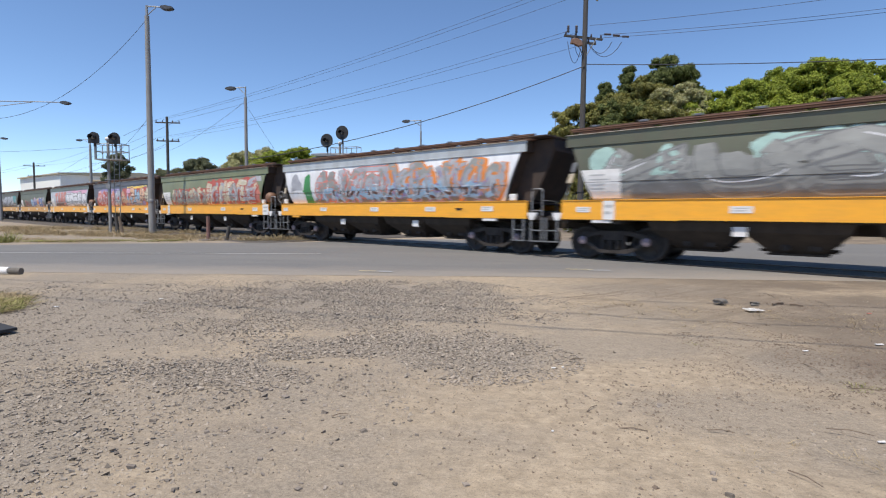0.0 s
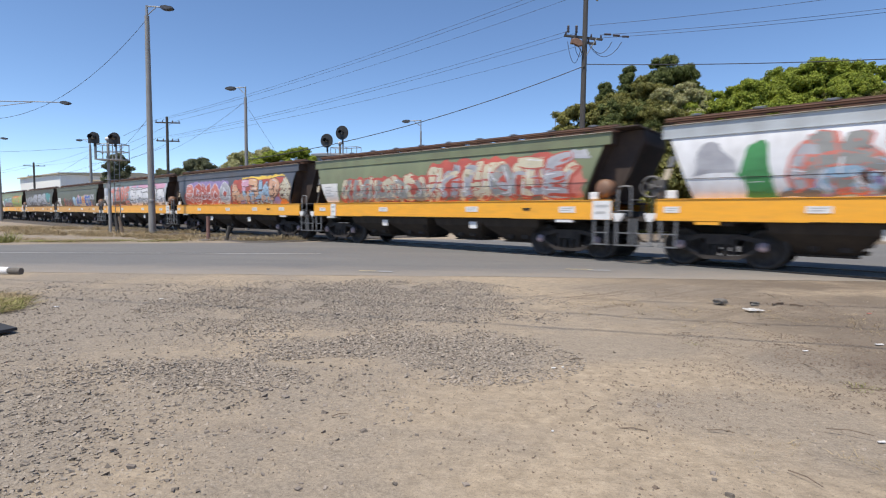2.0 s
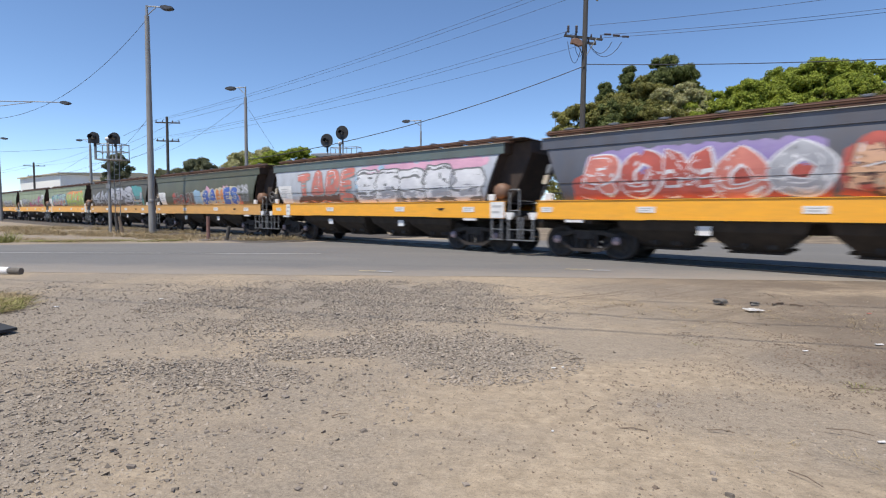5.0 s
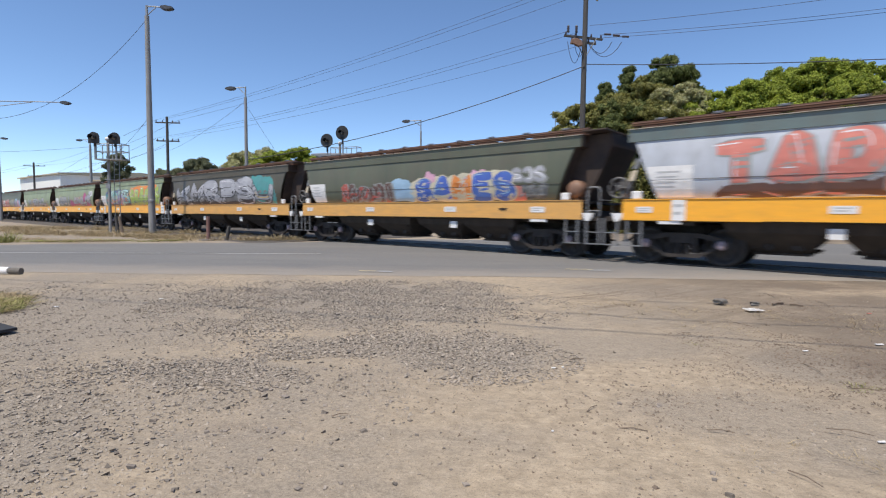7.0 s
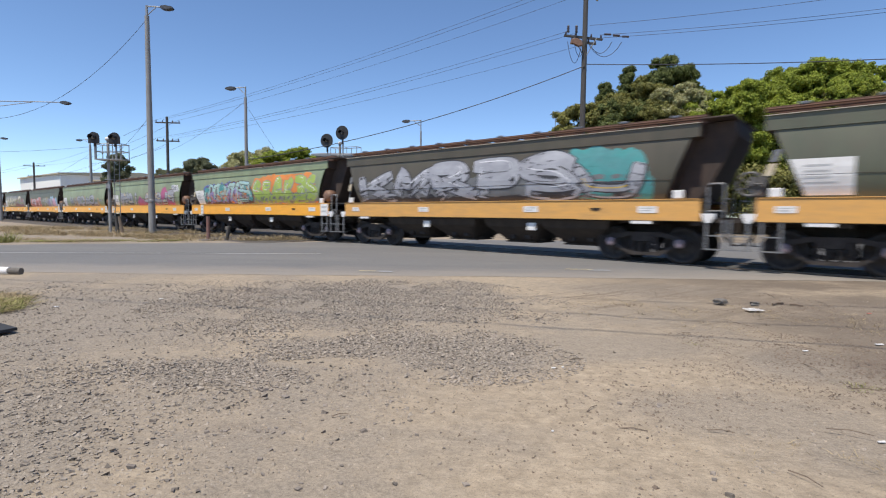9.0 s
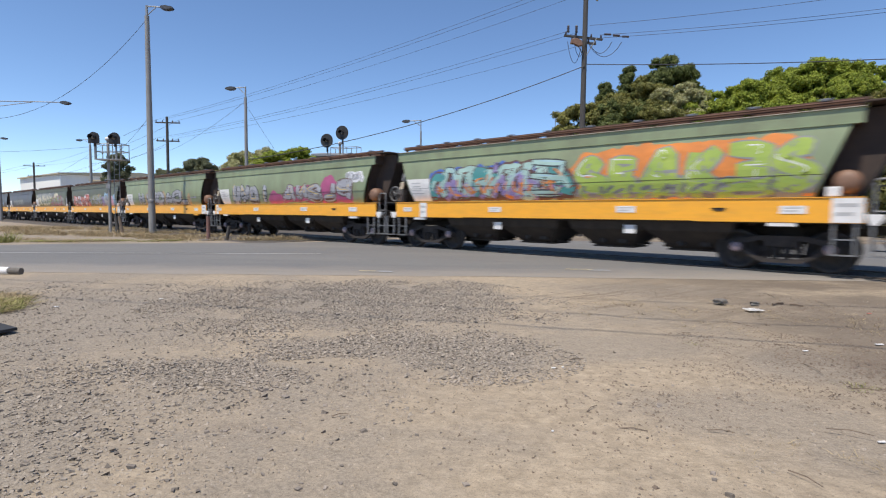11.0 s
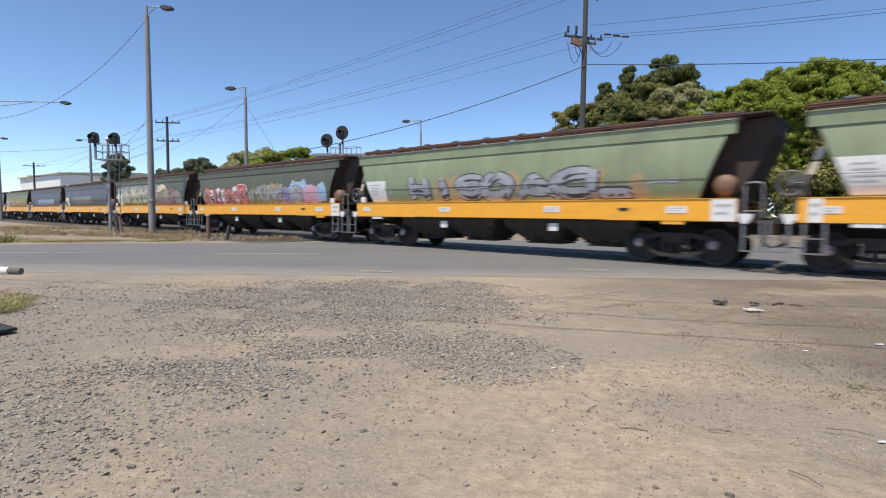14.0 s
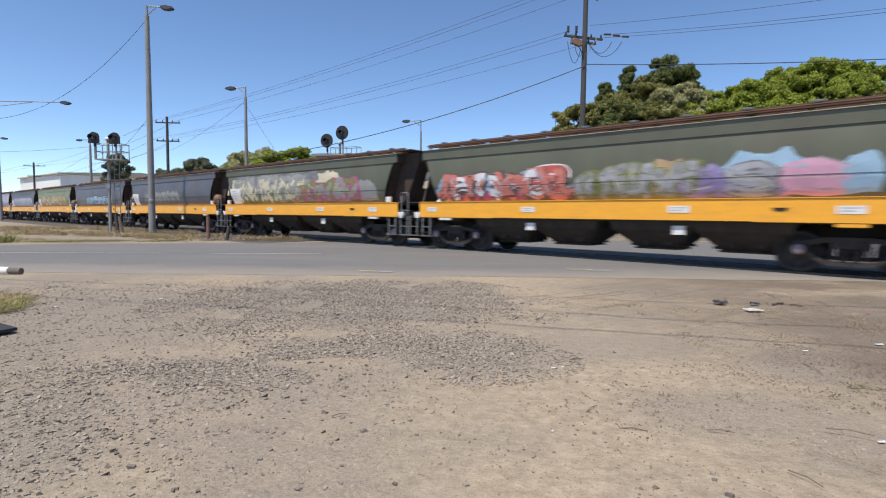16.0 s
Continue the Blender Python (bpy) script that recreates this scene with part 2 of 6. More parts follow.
M_INSUL = mat("brown_insulator", (0.07, 0.05, 0.045), (0.05, 0.04, 0.04), 5, 0.3)
M_WALLWHITE = mat("white_warehouse_cladding", (0.86, 0.84, 0.78), (0.80, 0.78, 0.73), 0.6, 0.6, stretch=(4, 1, 0.4))
M_ROOFTAN = mat("tan_warehouse_roof", (0.56, 0.47, 0.33), (0.48, 0.40, 0.28), 0.5, 0.6, stretch=(5, 0.4, 1))
M_WALLGREY = mat("grey_warehouse_cladding", (0.26, 0.28, 0.31), (0.2, 0.22, 0.25), 0.6, 0.6, stretch=(4, 1, 0.4))
M_BARK = mat("grey_brown_bark", (0.16, 0.12, 0.09), (0.09, 0.07, 0.055), 8, 0.9, stretch=(4, 4, 0.6), bump=0.6, bscale=14)
M_SHADOW_PATCH = mat("black_shadow_slab", (0.02, 0.02, 0.022), (0.03, 0.03, 0.032), 10, 0.8)
M_STICK = mat("dry_stick", (0.20, 0.15, 0.11), (0.12, 0.09, 0.07), 20, 0.9)
M_REDPOST = mat("faded_red_brown_post", (0.22, 0.11, 0.09), (0.16, 0.09, 0.075), 10, 0.8, stretch=(3, 3, 1))
M_DARKCONC = mat("dark_stained_concrete", (0.17, 0.15, 0.13), (0.11, 0.10, 0.088), 10, 0.9, bump=0.3)


def leaf_mat(name, a, b, var=0.35):
    m = mat(name, a, b, 1.2, 0.6, island=var)
    t = m.node_tree
    bs, out = t.nodes["Principled BSDF"], t.nodes["Material Output"]
    tr = t.nodes.new("ShaderNodeBsdfTranslucent")
    t.links.new(bs.inputs["Base Color"].links[0].from_socket, tr.inputs[0])
    mx = t.nodes.new("ShaderNodeMixShader")
    mx.inputs[0].default_value = 0.3
    bs.inputs["Specular IOR Level"].default_value = 0.2
    t.links.new(bs.outputs[0], mx.inputs[1])
    t.links.new(tr.outputs[0], mx.inputs[2])
    t.links.new(mx.outputs[0], out.inputs[0])
    return m


M_LEAF_BRIGHT = leaf_mat("bright_green_leaves", (0.33, 0.375, 0.052), (0.155, 0.20, 0.03))
M_LEAF_DARK = leaf_mat("dark_green_leaves", (0.165, 0.19, 0.058), (0.09, 0.11, 0.038))
M_LEAF_OLIVE = leaf_mat("olive_brown_leaves", (0.27, 0.255, 0.075), (0.15, 0.15, 0.048))
M_LEAF_CREAM = leaf_mat("cream_flowering_leaves", (0.46, 0.43, 0.24), (0.22, 0.23, 0.085))
M_LEAF_GREY = leaf_mat("grey_green_leaves", (0.17, 0.18, 0.10), (0.11, 0.12, 0.068))


# ---- mesh helpers ----
def box(bm, x0, x1, y0, y1, z0, z1, slot=0):
    v = [bm.verts.new((x, y, z)) for x in (x0, x1) for y in (y0, y1) for z in (z0, z1)]
    for q in ((0, 1, 3, 2), (4, 6, 7, 5), (0, 4, 5, 1), (2, 3, 7, 6), (0, 2, 6, 4), (1, 5, 7, 3)):
        bm.faces.new([v[i] for i in q]).material_index = slot
    return v


def soft(bm, w=0.01, seg=1):
    """Round off all edges by w."""
    bmesh.ops.bevel(bm, geom=list(bm.edges), offset=w, segments=seg, affect="EDGES", clamp_overlap=True)
    return bm


def tube(bm, pts, r, seg=8, r_end=None, slot=0, caps=True):
    """A round bar along a line of points, tapering to r_end."""
    pts = [Vector(p) for p in pts]
    rings = []
    for i, p in enumerate(pts):
        d = (pts[min(i + 1, len(pts) - 1)] - pts[max(i - 1, 0)]).normalized()
        a = d.cross(Vector((0, 0, 1)) if abs(d.z) < 0.9 else Vector((1, 0, 0))).normalized()
        b = d.cross(a)
        rr = r if r_end is None else r + (r_end - r) * i / (len(pts) - 1)
        rings.append([bm.verts.new(p + rr * (math.cos(k * math.tau / seg) * a + math.sin(k * math.tau / seg) * b)) for k in range(seg)])
    for r0, r1 in zip(rings, rings[1:]):
        for k in range(seg):
            f = bm.faces.new((r0[k], r0[(k + 1) % seg], r1[(k + 1) % seg], r1[k]))
            f.smooth, f.material_index = True, slot
    if caps:
        for ring in (rings[0][::-1], rings[-1]):
            bm.faces.new([bm.verts.new(v.co) for v in ring]).material_index = slot


def prism(bm, outline, axis, lo, hi, slot=0):
    """An outline of 2D points drawn out along an axis ('x': points are (y, z); 'y': (x, z); 'z': (x, y))."""
    def at(p, q):
        return {"x": (q, p[0], p[1]), "y": (p[0], q, p[1]), "z": (p[0], p[1], q)}[axis]
    a = [bm.verts.new(at(p, lo)) for p in outline]
    b = [bm.verts.new(at(p, hi)) for p in outline]
    n = len(outline)
    for k in range(n):
        bm.faces.new((a[k], a[(k + 1) % n], b[(k + 1) % n], b[k])).material_index = slot
    bm.faces.new(a[::-1]).material_index = slot
    bm.faces.new(b).material_index = slot


def lathe(bm, profile, axis="z", centre=(0, 0, 0), seg=20, slot=0):
    """A profile of (radius, height) turned round an axis."""
    rings = []
    for r, h in profile:
        ring = []
        for k in range(seg):
            c, s = r * math.cos(k * math.tau / seg), r * math.sin(k * math.tau / seg)
            p = {"z": (c, s, h), "y": (c, h, s), "x": (h, c, s)}[axis]
            ring.append(bm.verts.new(Vector(p) + Vector(centre)))
        rings.append(ring)
    for r0, r1 in zip(rings, rings[1:]):
        for k in range(seg):
            f = bm.faces.new((r0[k], r0[(k + 1) % seg], r1[(k + 1) % seg], r1[k]))
            f.smooth, f.material_index = True, slot
    bm.faces.new(rings[0][::-1]).material_index = slot
    bm.faces.new(rings[-1]).material_index = slot


def mesh_of(name, bm, *mats):
    bmesh.ops.recalc_face_normals(bm, faces=list(bm.faces))
    me = bpy.data.meshes.new(name)
    bm.to_mesh(me)
    bm.free()
    for m in mats:
        me.materials.append(m)
    return me


def part(name, bm, material, parent, label=""):
    """One mesh object under a thing or a part; bm may be a ready mesh."""
    me = bm if isinstance(bm, bpy.types.Mesh) else mesh_of(name, bm, *(material if isinstance(material, (tuple, list)) else (material,)))
    ob = new(name, me)
    ob.parent = parent
    return tagged(ob, label)


def thing(name, m, label, category, group="", kind=""):
    ob = new(name)
    ob.empty_display_size = 0.3
    ob.matrix_world = m
    return tagged(ob, label, category, group, kind)


def raw(name, verts, faces, mats, index=None, smooth=False):
    me = bpy.data.meshes.new(name)
    me.from_pydata(verts, [], faces)
    for m in mats:
        me.materials.append(m)
    if index is not None:
        me.polygons.foreach_set("material_index", index)
    if smooth:
        me.polygons.foreach_set("use_smooth", [True] * len(me.polygons))
    me.update()
    return me


# ---- ground, road and track ----
def spread(fine0, fine1, step, far):
    inner = list(np.arange(fine0, fine1 + 1e-6, step))
    out, d = [], step
    lo, hi = fine0, fine1
    left, right = [], []
    while hi - fine1 < far:
        d *= 1.5
        lo, hi = lo - d, hi + d
        left.append(lo), right.append(hi)
    return left[::-1] + inner + right


gx, gy = spread(-12, 12, 0.2, 3000), spread(0.6, 9.8, 0.2, 3000)
gv = []
for y in gy:
    for x in gx:
        near = max(0.0, min(1.0, (9.5 - y) / 1.5)) * max(0.0, min(1.0, (12 - abs(x)) / 2)) * max(0.0, min(1.0, (y + 2)))
        bump = 0.035 * noise.noise((x * 0.5, y * 0.5, 0)) + 0.016 * noise.noise((x * 1.9, y * 1.9, 4))
        gv.append((x, y, near * (bump - 0.01)))
nx = len(gx)
gf = [(j * nx + i, j * nx + i + 1, (j + 1) * nx + i + 1, (j + 1) * nx + i) for j in range(len(gy) - 1) for i in range(nx - 1)]
ground = new("ground", raw("ground", gv, gf, [M_GROUND], smooth=True))
tagged(ground, "tan dusty dirt with grey gravel fines", "ground", kind="structure")


def road_near(x):
    return 10.0 + 0.012 * x - 0.035 * max(0.0, x - 4) + 0.18 * noise.noise((x * 0.45, 0, 3)) + 0.07 * noise.noise((x * 1.7, 5, 3))


def road_far(x):
    if x < -16:
        base = 17.6 + 0.10 * (x + 16)
    elif x < -5.5:
        base = 17.6 + 0.45 * (x + 16) - 0.006 * (x + 16) ** 2
    else:
        base = 21.7 + min(4.0, (x + 5.5) * 1.2)
    return base + 0.15 * noise.noise((x * 0.6, 9, 1))


def build_road():
    xs = [-400, -200, -100, -60, -40] + list(np.arange(-30, 30.1, 0.4)) + [40, 60, 100, 200, 400]
    verts, faces = [], []
    n = 7
    for x in xs:
        a, b = road_near(x), road_far(x)
        for k in range(n):
            y = a + (b - a) * k / (n - 1)
            verts.append((x, y, 0.004 if k in (0, n - 1) else 0.012 + 0.02 * math.sin(math.pi * k / (n - 1))))
    for i in range(len(xs) - 1):
        for k in range(n - 1):
            faces.append((i * n + k, (i + 1) * n + k, (i + 1) * n + k + 1, i * n + k + 1))
    ob = new("road", raw("road", verts, faces, [M_ROAD], smooth=True))
    tagged(ob, "worn grey asphalt road over the level crossing", "road", kind="structure")
    # faded edge line, in dashes worn by tyres
    bm = bmesh.new()
    for a, b in ((-60, -24), (-24, -3.6)):
        x = a
        while x < b:
            x1 = min(b, x + 1.2)
            q = [(x, 15.25 + 0.10 * x - 0.0), (x1, 15.25 + 0.10 * x1), (x1, 15.36 + 0.10 * x1), (x, 15.36 + 0.10 * x)]
            bm.faces.new([bm.verts.new((px, py, 0.038)) for px, py in q])
            x = x1
    part("line_marking", bm, M_PAINT, ob, "faded white line")
    bm = bmesh.new()
    for (x, y, w), s in (((2.75, 11.38, 0.62), 0), ((3.2, 11.22, 0.5), 1), ((-1.75, 10.55, 0.35), 0), ((-1.35, 10.5, 0.3), 1)):
        bm.faces.new([bm.verts.new(p) for p in ((x, y, 0.034), (x + w, y - 0.02, 0.034), (x + w, y + 0.05, 0.034), (x, y + 0.06, 0.034))]).material_index = s
    part("survey_mark", bm, (M_YPAINT, M_BPAINT), ob, "short yellow and blue paint dashes")
    return ob


road = build_road()

# Track frame: x runs with the train, y away from the camera, z up from the rail heads.
PHI = math.atan2(1036, 900)
FOOT = Vector((math.cos(PHI), math.sin(PHI), 0)) * 14.43
TRACK = Matrix.Translation((FOOT.x, FOOT.y, 0.05)) @ Matrix.Rotation(PHI - math.pi / 2, 4, "Z")
TRACK_LOW = Matrix.Translation((FOOT.x, FOOT.y, 0.0)) @ Matrix.Rotation(PHI - math.pi / 2, 4, "Z")


def build_track():
    tr = thing("railway_track", TRACK_LOW, "steel rails on a ballast bed, sunk in asphalt at the crossing", "railway track", kind="structure")
    for y in (-0.835, 0.835):
        bm = bmesh.new()
        prism(bm, [(y - 0.035, 0.05), (y - 0.035, 0.02), (y - 0.012, 0.012), (y - 0.012, -0.08), (y + 0.012, -0.08), (y + 0.012, 0.012), (y + 0.035, 0.02), (y + 0.035, 0.05)], "x", -300, 60)
        rail = part("rail", bm, M_RAIL, tr)
        bm = bmesh.new()
        box(bm, -300, 60, y - 0.03, y + 0.03, 0.0503, 0.053)
        part("running_surface", bm, M_RAILTOP, rail, "polished rail head")
    bm = bmesh.new()
    prism(bm, [(-4.0, 0.0), (-1.6, 0.03), (1.6, 0.03), (7.5, 0.0)], "x", -300, -19.2)
    part("ballast_bed", bm, M_BALLAST, tr)
    sl = None
    for k in range(150):
        if sl is None:
            bm = bmesh.new()
            box(bm, -0.12, 0.12, -1.3, 1.3, 0.0, 0.042)
            sl = mesh_of("sleeper", bm, M_SLEEPER)
        s = part("sleeper", sl, None, tr)
        s.location = (-19.6 - 0.68 * k, random.uniform(-0.05, 0.05), 0)
        s.rotation_euler.z = random.uniform(-0.02, 0.02)
    return tr


build_track()


# ---- grain hopper wagons ----
PITCH, SILL = 14.427, 6.652
SHEET = [(1.60, 1.26), (1.78, 1.335), (2.02, 1.39), (2.27, 1.415), (2.52, 1.415), (2.76, 1.400), (2.96, 1.376), (3.085, 1.355)]


def half_width(z):
    """Half the width of the hopper body at a height."""
    for (z0, y0), (z1, y1) in zip(SHEET, SHEET[1:]):
        if z <= z1:
            return y0 + (y1 - y0) * (z - z0) / (z1 - z0)
    return SHEET[-1][1]


def half_length(z):
    return 5.80 + 0.58 * (z - 1.60) / (3.085 - 1.60)


def side_sheet(side):
    bm = bmesh.new()
    zs = [1.60 + (3.085 - 1.60) * k / 12 for k in range(13)]
    grid = [[bm.verts.new((half_length(z) * (-1 + 2 * i / 22), side * half_width(z), z)) for i in range(23)] for z in zs]
    for a, b in zip(grid, grid[1:]):
        for i in range(22):
            bm.faces.new((a[i], a[i + 1], b[i + 1], b[i])).smooth = True
    return bm


SHARED = {}


def shared(name, build, *mats):
    """A mesh that all wagons use."""
    if name not in SHARED:
        bm = bmesh.new()
        build(bm)
        SHARED[name] = mesh_of(name.split(":")[0], bm, *mats)
    return SHARED[name]


def sill_mesh(bm):
    # a deep channel: the flange drops a little at both ends over the bogies
    prism(bm, [(-SILL, 1.60), (-SILL, 1.085), (-3.6, 1.085), (-3.45, 1.112), (3.45, 1.112), (3.6, 1.085), (SILL, 1.085), (SILL, 1.60)], "y", -1.40, -1.36)
    soft(bm, 0.008)
    box(bm, -6.64, 6.64, -1.42, -1.25, 1.604, 1.622)


def lip_mesh(bm):
    # a folded lip under the band, and a flange that catches the sun along its top
    prism(bm, [(-1.352, 3.066), (-1.392, 3.072), (-1.392, 3.090), (-1.35, 3.092)], "x", -6.55, 6.55)
    prism(bm, [(-1.361, 3.093), (-1.33, 3.093), (-1.28, 3.375), (-1.368, 3.385)], "x", -6.56, 6.56)


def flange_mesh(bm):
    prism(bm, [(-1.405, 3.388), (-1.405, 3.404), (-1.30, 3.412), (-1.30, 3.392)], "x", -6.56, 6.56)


def roof_mesh(bm):
    ys = [-1.33, -1.1, -0.8, -0.5, -0.25, 0.25, 0.5, 0.8, 1.1, 1.33]
    zz = [3.38, 3.42, 3.465, 3.50, 3.52, 3.52, 3.50, 3.465, 3.42, 3.38]
    prism(bm, list(zip(ys, zz)) + [(1.33, 3.355), (-1.33, 3.355)], "x", -6.555, 6.555)


def walkway_mesh(bm):
    for y in (-0.98, 0.98):
        box(bm, -6.62, 6.62, y - 0.04, y + 0.04, 3.525, 3.640)
        for k in range(21):
            x = -6.5 + 0.65 * k
            box(bm, x - 0.03, x + 0.03, y - 0.03, y + 0.03, 3.440, 3.540)
        tube(bm, [(-6.6, y * 1.08, 3.585), (6.6, y * 1.08, 3.585)], 0.02, 6)
    for k in range(12):
        x = -6.05 + 1.1 * k
        box(bm, x - 0.42, x + 0.42, -0.62, 0.62, 3.510, 3.600)


def hatch_mesh(bm):
    box(bm, -0.10, 0.10, -0.07, 0.07, 3.640, 3.700)
    soft(bm, 0.012)


def end_mesh(bm):
    """Slope sheet at the +x end, folded under the body."""
    a, b = half_length(1.60), half_length(3.085)
    rows = [[bm.verts.new((x, s * y, z)) for s in (-1, 1)] for x, y, z in ((b + 0.004, 1.352, 3.085), (a + 0.004, 1.258, 1.60), (4.6, 1.2, 1.0))]
    for r0, r1 in zip(rows, rows[1:]):
        bm.faces.new((r0[0], r0[1], r1[1], r1[0]))


def end_band_mesh(bm):
    b = half_length(3.085)
    prism(bm, [(b - 0.03, 3.085), (6.50, 3.07), (6.562, 3.10), (6.562, 3.40), (6.40, 3.41), (6.35, 3.2)], "y", -1.345, 1.345)


def end_hood_mesh(bm):
    """The deep dark casing that hangs from the roof over the leading end."""
    prism(bm, [(6.28, 3.10), (6.57, 3.44), (7.22, 3.47), (7.24, 3.10), (7.04, 2.62), (6.84, 2.20), (6.66, 1.86), (6.50, 1.62), (5.90, 1.62)], "y", -0.90, 0.90)
    soft(bm, 0.02)


def end_shade_plate_mesh(bm):
    # overhanging plate added only to keep sun off the casing below
    box(bm, 6.566, 7.25, -1.33, 1.33, 3.475, 3.52)
    soft(bm, 0.012)


def end_shelf_mesh(bm):
    box(bm, 6.2, 6.63, -1.24, 1.24, 1.54, 1.60)


def pocket_mesh(bm):
    # a discharge hopper, wide at the top and narrow at the chute
    a = [bm.verts.new(p) for p in ((-1.08, -1.22, 1.12), (1.08, -1.22, 1.12), (1.08, 1.22, 1.12), (-1.08, 1.22, 1.12))]
    b = [bm.verts.new(p) for p in ((-0.98, -1.10, 0.84), (0.98, -1.10, 0.84), (0.98, 1.10, 0.84), (-0.98, 1.10, 0.84))]
    c = [bm.verts.new(p) for p in ((-0.50, -0.46, 0.36), (0.50, -0.46, 0.36), (0.50, 0.46, 0.36), (-0.50, 0.46, 0.36))]
    for lo, hi in ((b, a), (c, b)):
        for k in range(4):
            bm.faces.new((lo[k], lo[(k + 1) % 4], hi[(k + 1) % 4], hi[k]))
    bm.faces.new(c[::-1])
    box(bm, -0.58, 0.58, -0.54, 0.54, 0.33, 0.375)
    for y in (-0.35, 0.35):
        box(bm, -0.74, 0.74, y - 0.03, y + 0.03, 0.40, 0.46)


def chute_gear_mesh(bm):
    # shaft, worm case and capstan of the sliding gate
    tube(bm, [(-0.55, -0.62, 0.50), (0.62, -0.62, 0.55)], 0.03, 6)
    lathe(bm, [(0.05, -0.76), (0.10, -0.75), (0.10, -0.64), (0.05, -0.60)], "y", (-0.2, 0, 0.52), 10)
    box(bm, 0.22, 0.46, -0.74, -0.60, 0.46, 0.60)
    tube(bm, [(0.62, -0.62, 0.55), (0.80, -0.95, 0.62), (0.84, -1.12, 0.78)], 0.022, 5)


def centre_sill_mesh(bm):
    box(bm, -6.9, 6.9, -0.22, 0.22, 0.80, 1.12)
    for x in (-5.25, 5.25):
        box(bm, x - 0.28, x + 0.28, -1.28, 1.28, 0.98, 1.16)
    box(bm, -6.42, 6.42, -1.30, 1.30, 1.06, 1.20)


def headstock_mesh(bm):
    box(bm, 6.45, 6.635, -1.34, 1.34, 0.98, 1.34)
    soft(bm, 0.015)


def platform_mesh(bm):
    box(bm, 6.64, 7.14, -1.28, 1.28, 1.14, 1.18)
    for y in (-1.28, -0.6, 0.6, 1.28):
        box(bm, 6.64, 7.14, y - 0.025, y + 0.025, 1.06, 1.138)


def coupler_mesh(bm):
    box(bm, 6.905, 7.07, -0.10, 0.10, 0.84, 1.04)
    prism(bm, [(7.07, -0.16), (7.07, 0.14), (7.17, 0.19), (7.235, 0.10), (7.16, 0.03), (7.18, -0.05), (7.235, -0.12), (7.19, -0.19)], "z", 0.80, 1.08)
    tube(bm, [(6.92, -0.45, 0.98), (7.0, -0.44, 0.68), (7.1, -0.40, 0.52), (7.22, -0.36, 0.50)], 0.03, 6)


def stirrup_mesh(bm):
    """A hanging step of flat bars at a corner."""
    for x in (0, 0.36):
        box(bm, x, x + 0.05, -1.385, -1.36, 0.44, 1.13)
    box(bm, -0.02, 0.43, -1.42, -1.20, 0.42, 0.445)
    box(bm, 0.0, 0.41, -1.39, -1.30, 0.74, 0.765)


def handrail_mesh(bm):
    # a flat-bar hoop at the corner of the platform, with a lower rung
    y = -1.33
    tube(bm, [(6.78, y, 1.18), (6.78, y, 1.88), (6.80, y, 1.945), (6.86, y, 1.965), (7.06, y, 1.965), (7.11, y, 1.945), (7.13, y, 1.88), (7.13, y, 1.18)], 0.024, 6)
    tube(bm, [(6.78, y, 1.33), (7.13, y, 1.33)], 0.016, 6)
    tube(bm, [(7.13, y, 1.62), (7.13, -0.5, 1.62), (7.13, -0.5, 1.18)], 0.016, 6)


def brake_wheel_mesh(bm):
    """Hand brake at the -x end: a spoked wheel facing the side of the line, on a gear case and a stand."""
    n, R, cx, cz, y = 20, 0.26, -6.80, 1.93, -1.30
    ring = [(cx + R * math.cos(k * math.tau / n), y, cz + R * math.sin(k * math.tau / n)) for k in range(n + 1)]
    tube(bm, ring, 0.030, 6, caps=False)
    for k in range(5):
        a = k * math.tau / 5
        tube(bm, [(cx, y, cz), (cx + R * math.cos(a), y, cz + R * math.sin(a))], 0.016, 5)
    lathe(bm, [(0.05, y - 0.05), (0.07, y - 0.03), (0.07, y + 0.10), (0.05, y + 0.12)], "y", (cx, 0, cz), 12)
    box(bm, cx - 0.05, cx + 0.30, y + 0.125, y + 0.30, 1.66, 2.10)
    box(bm, cx + 0.05, cx + 0.15, y + 0.16, y + 0.26, 1.18, 1.66)


def reservoir_mesh(bm):
    """A domed air tank lying across the platform, in two saddles."""
    lathe(bm, [(0.03, -1.33), (0.13, -1.315), (0.21, -1.27), (0.25, -1.20), (0.255, -1.12), (0.255, -0.915)], "y", (6.34, 0, 1.93), 20)
    for y in (-1.12, -0.96):
        box(bm, 6.22, 6.46, y - 0.03, y + 0.03, 1.60, 1.73)


def sideframe_mesh(bm):
    """A cast three-piece bogie sideframe with window openings, at y = -1.02."""
    # upper chord, lower chord, two columns and two diagonals as separate bars
    prism(bm, [(-1.1, 0.58), (-0.95, 0.67), (-0.42, 0.79), (0.42, 0.79), (0.95, 0.67), (1.1, 0.58), (0.9, 0.56), (0.40, 0.68), (-0.40, 0.68), (-0.9, 0.56)], "y", -1.07, -0.95)
    prism(bm, [(-0.95, 0.50), (-0.38, 0.19), (0.38, 0.19), (0.95, 0.50), (0.80, 0.52), (0.34, 0.28), (-0.34, 0.28), (-0.80, 0.52)], "y", -1.08, -0.94)
    for x in (-0.33, 0.25):
        box(bm, x, x + 0.08, -1.07, -0.95, 0.27, 0.69)
    for s in (-1, 1):
        box(bm, s * 0.8765 - 0.16, s * 0.8765 + 0.16, -1.09, -0.93, 0.42, 0.62)


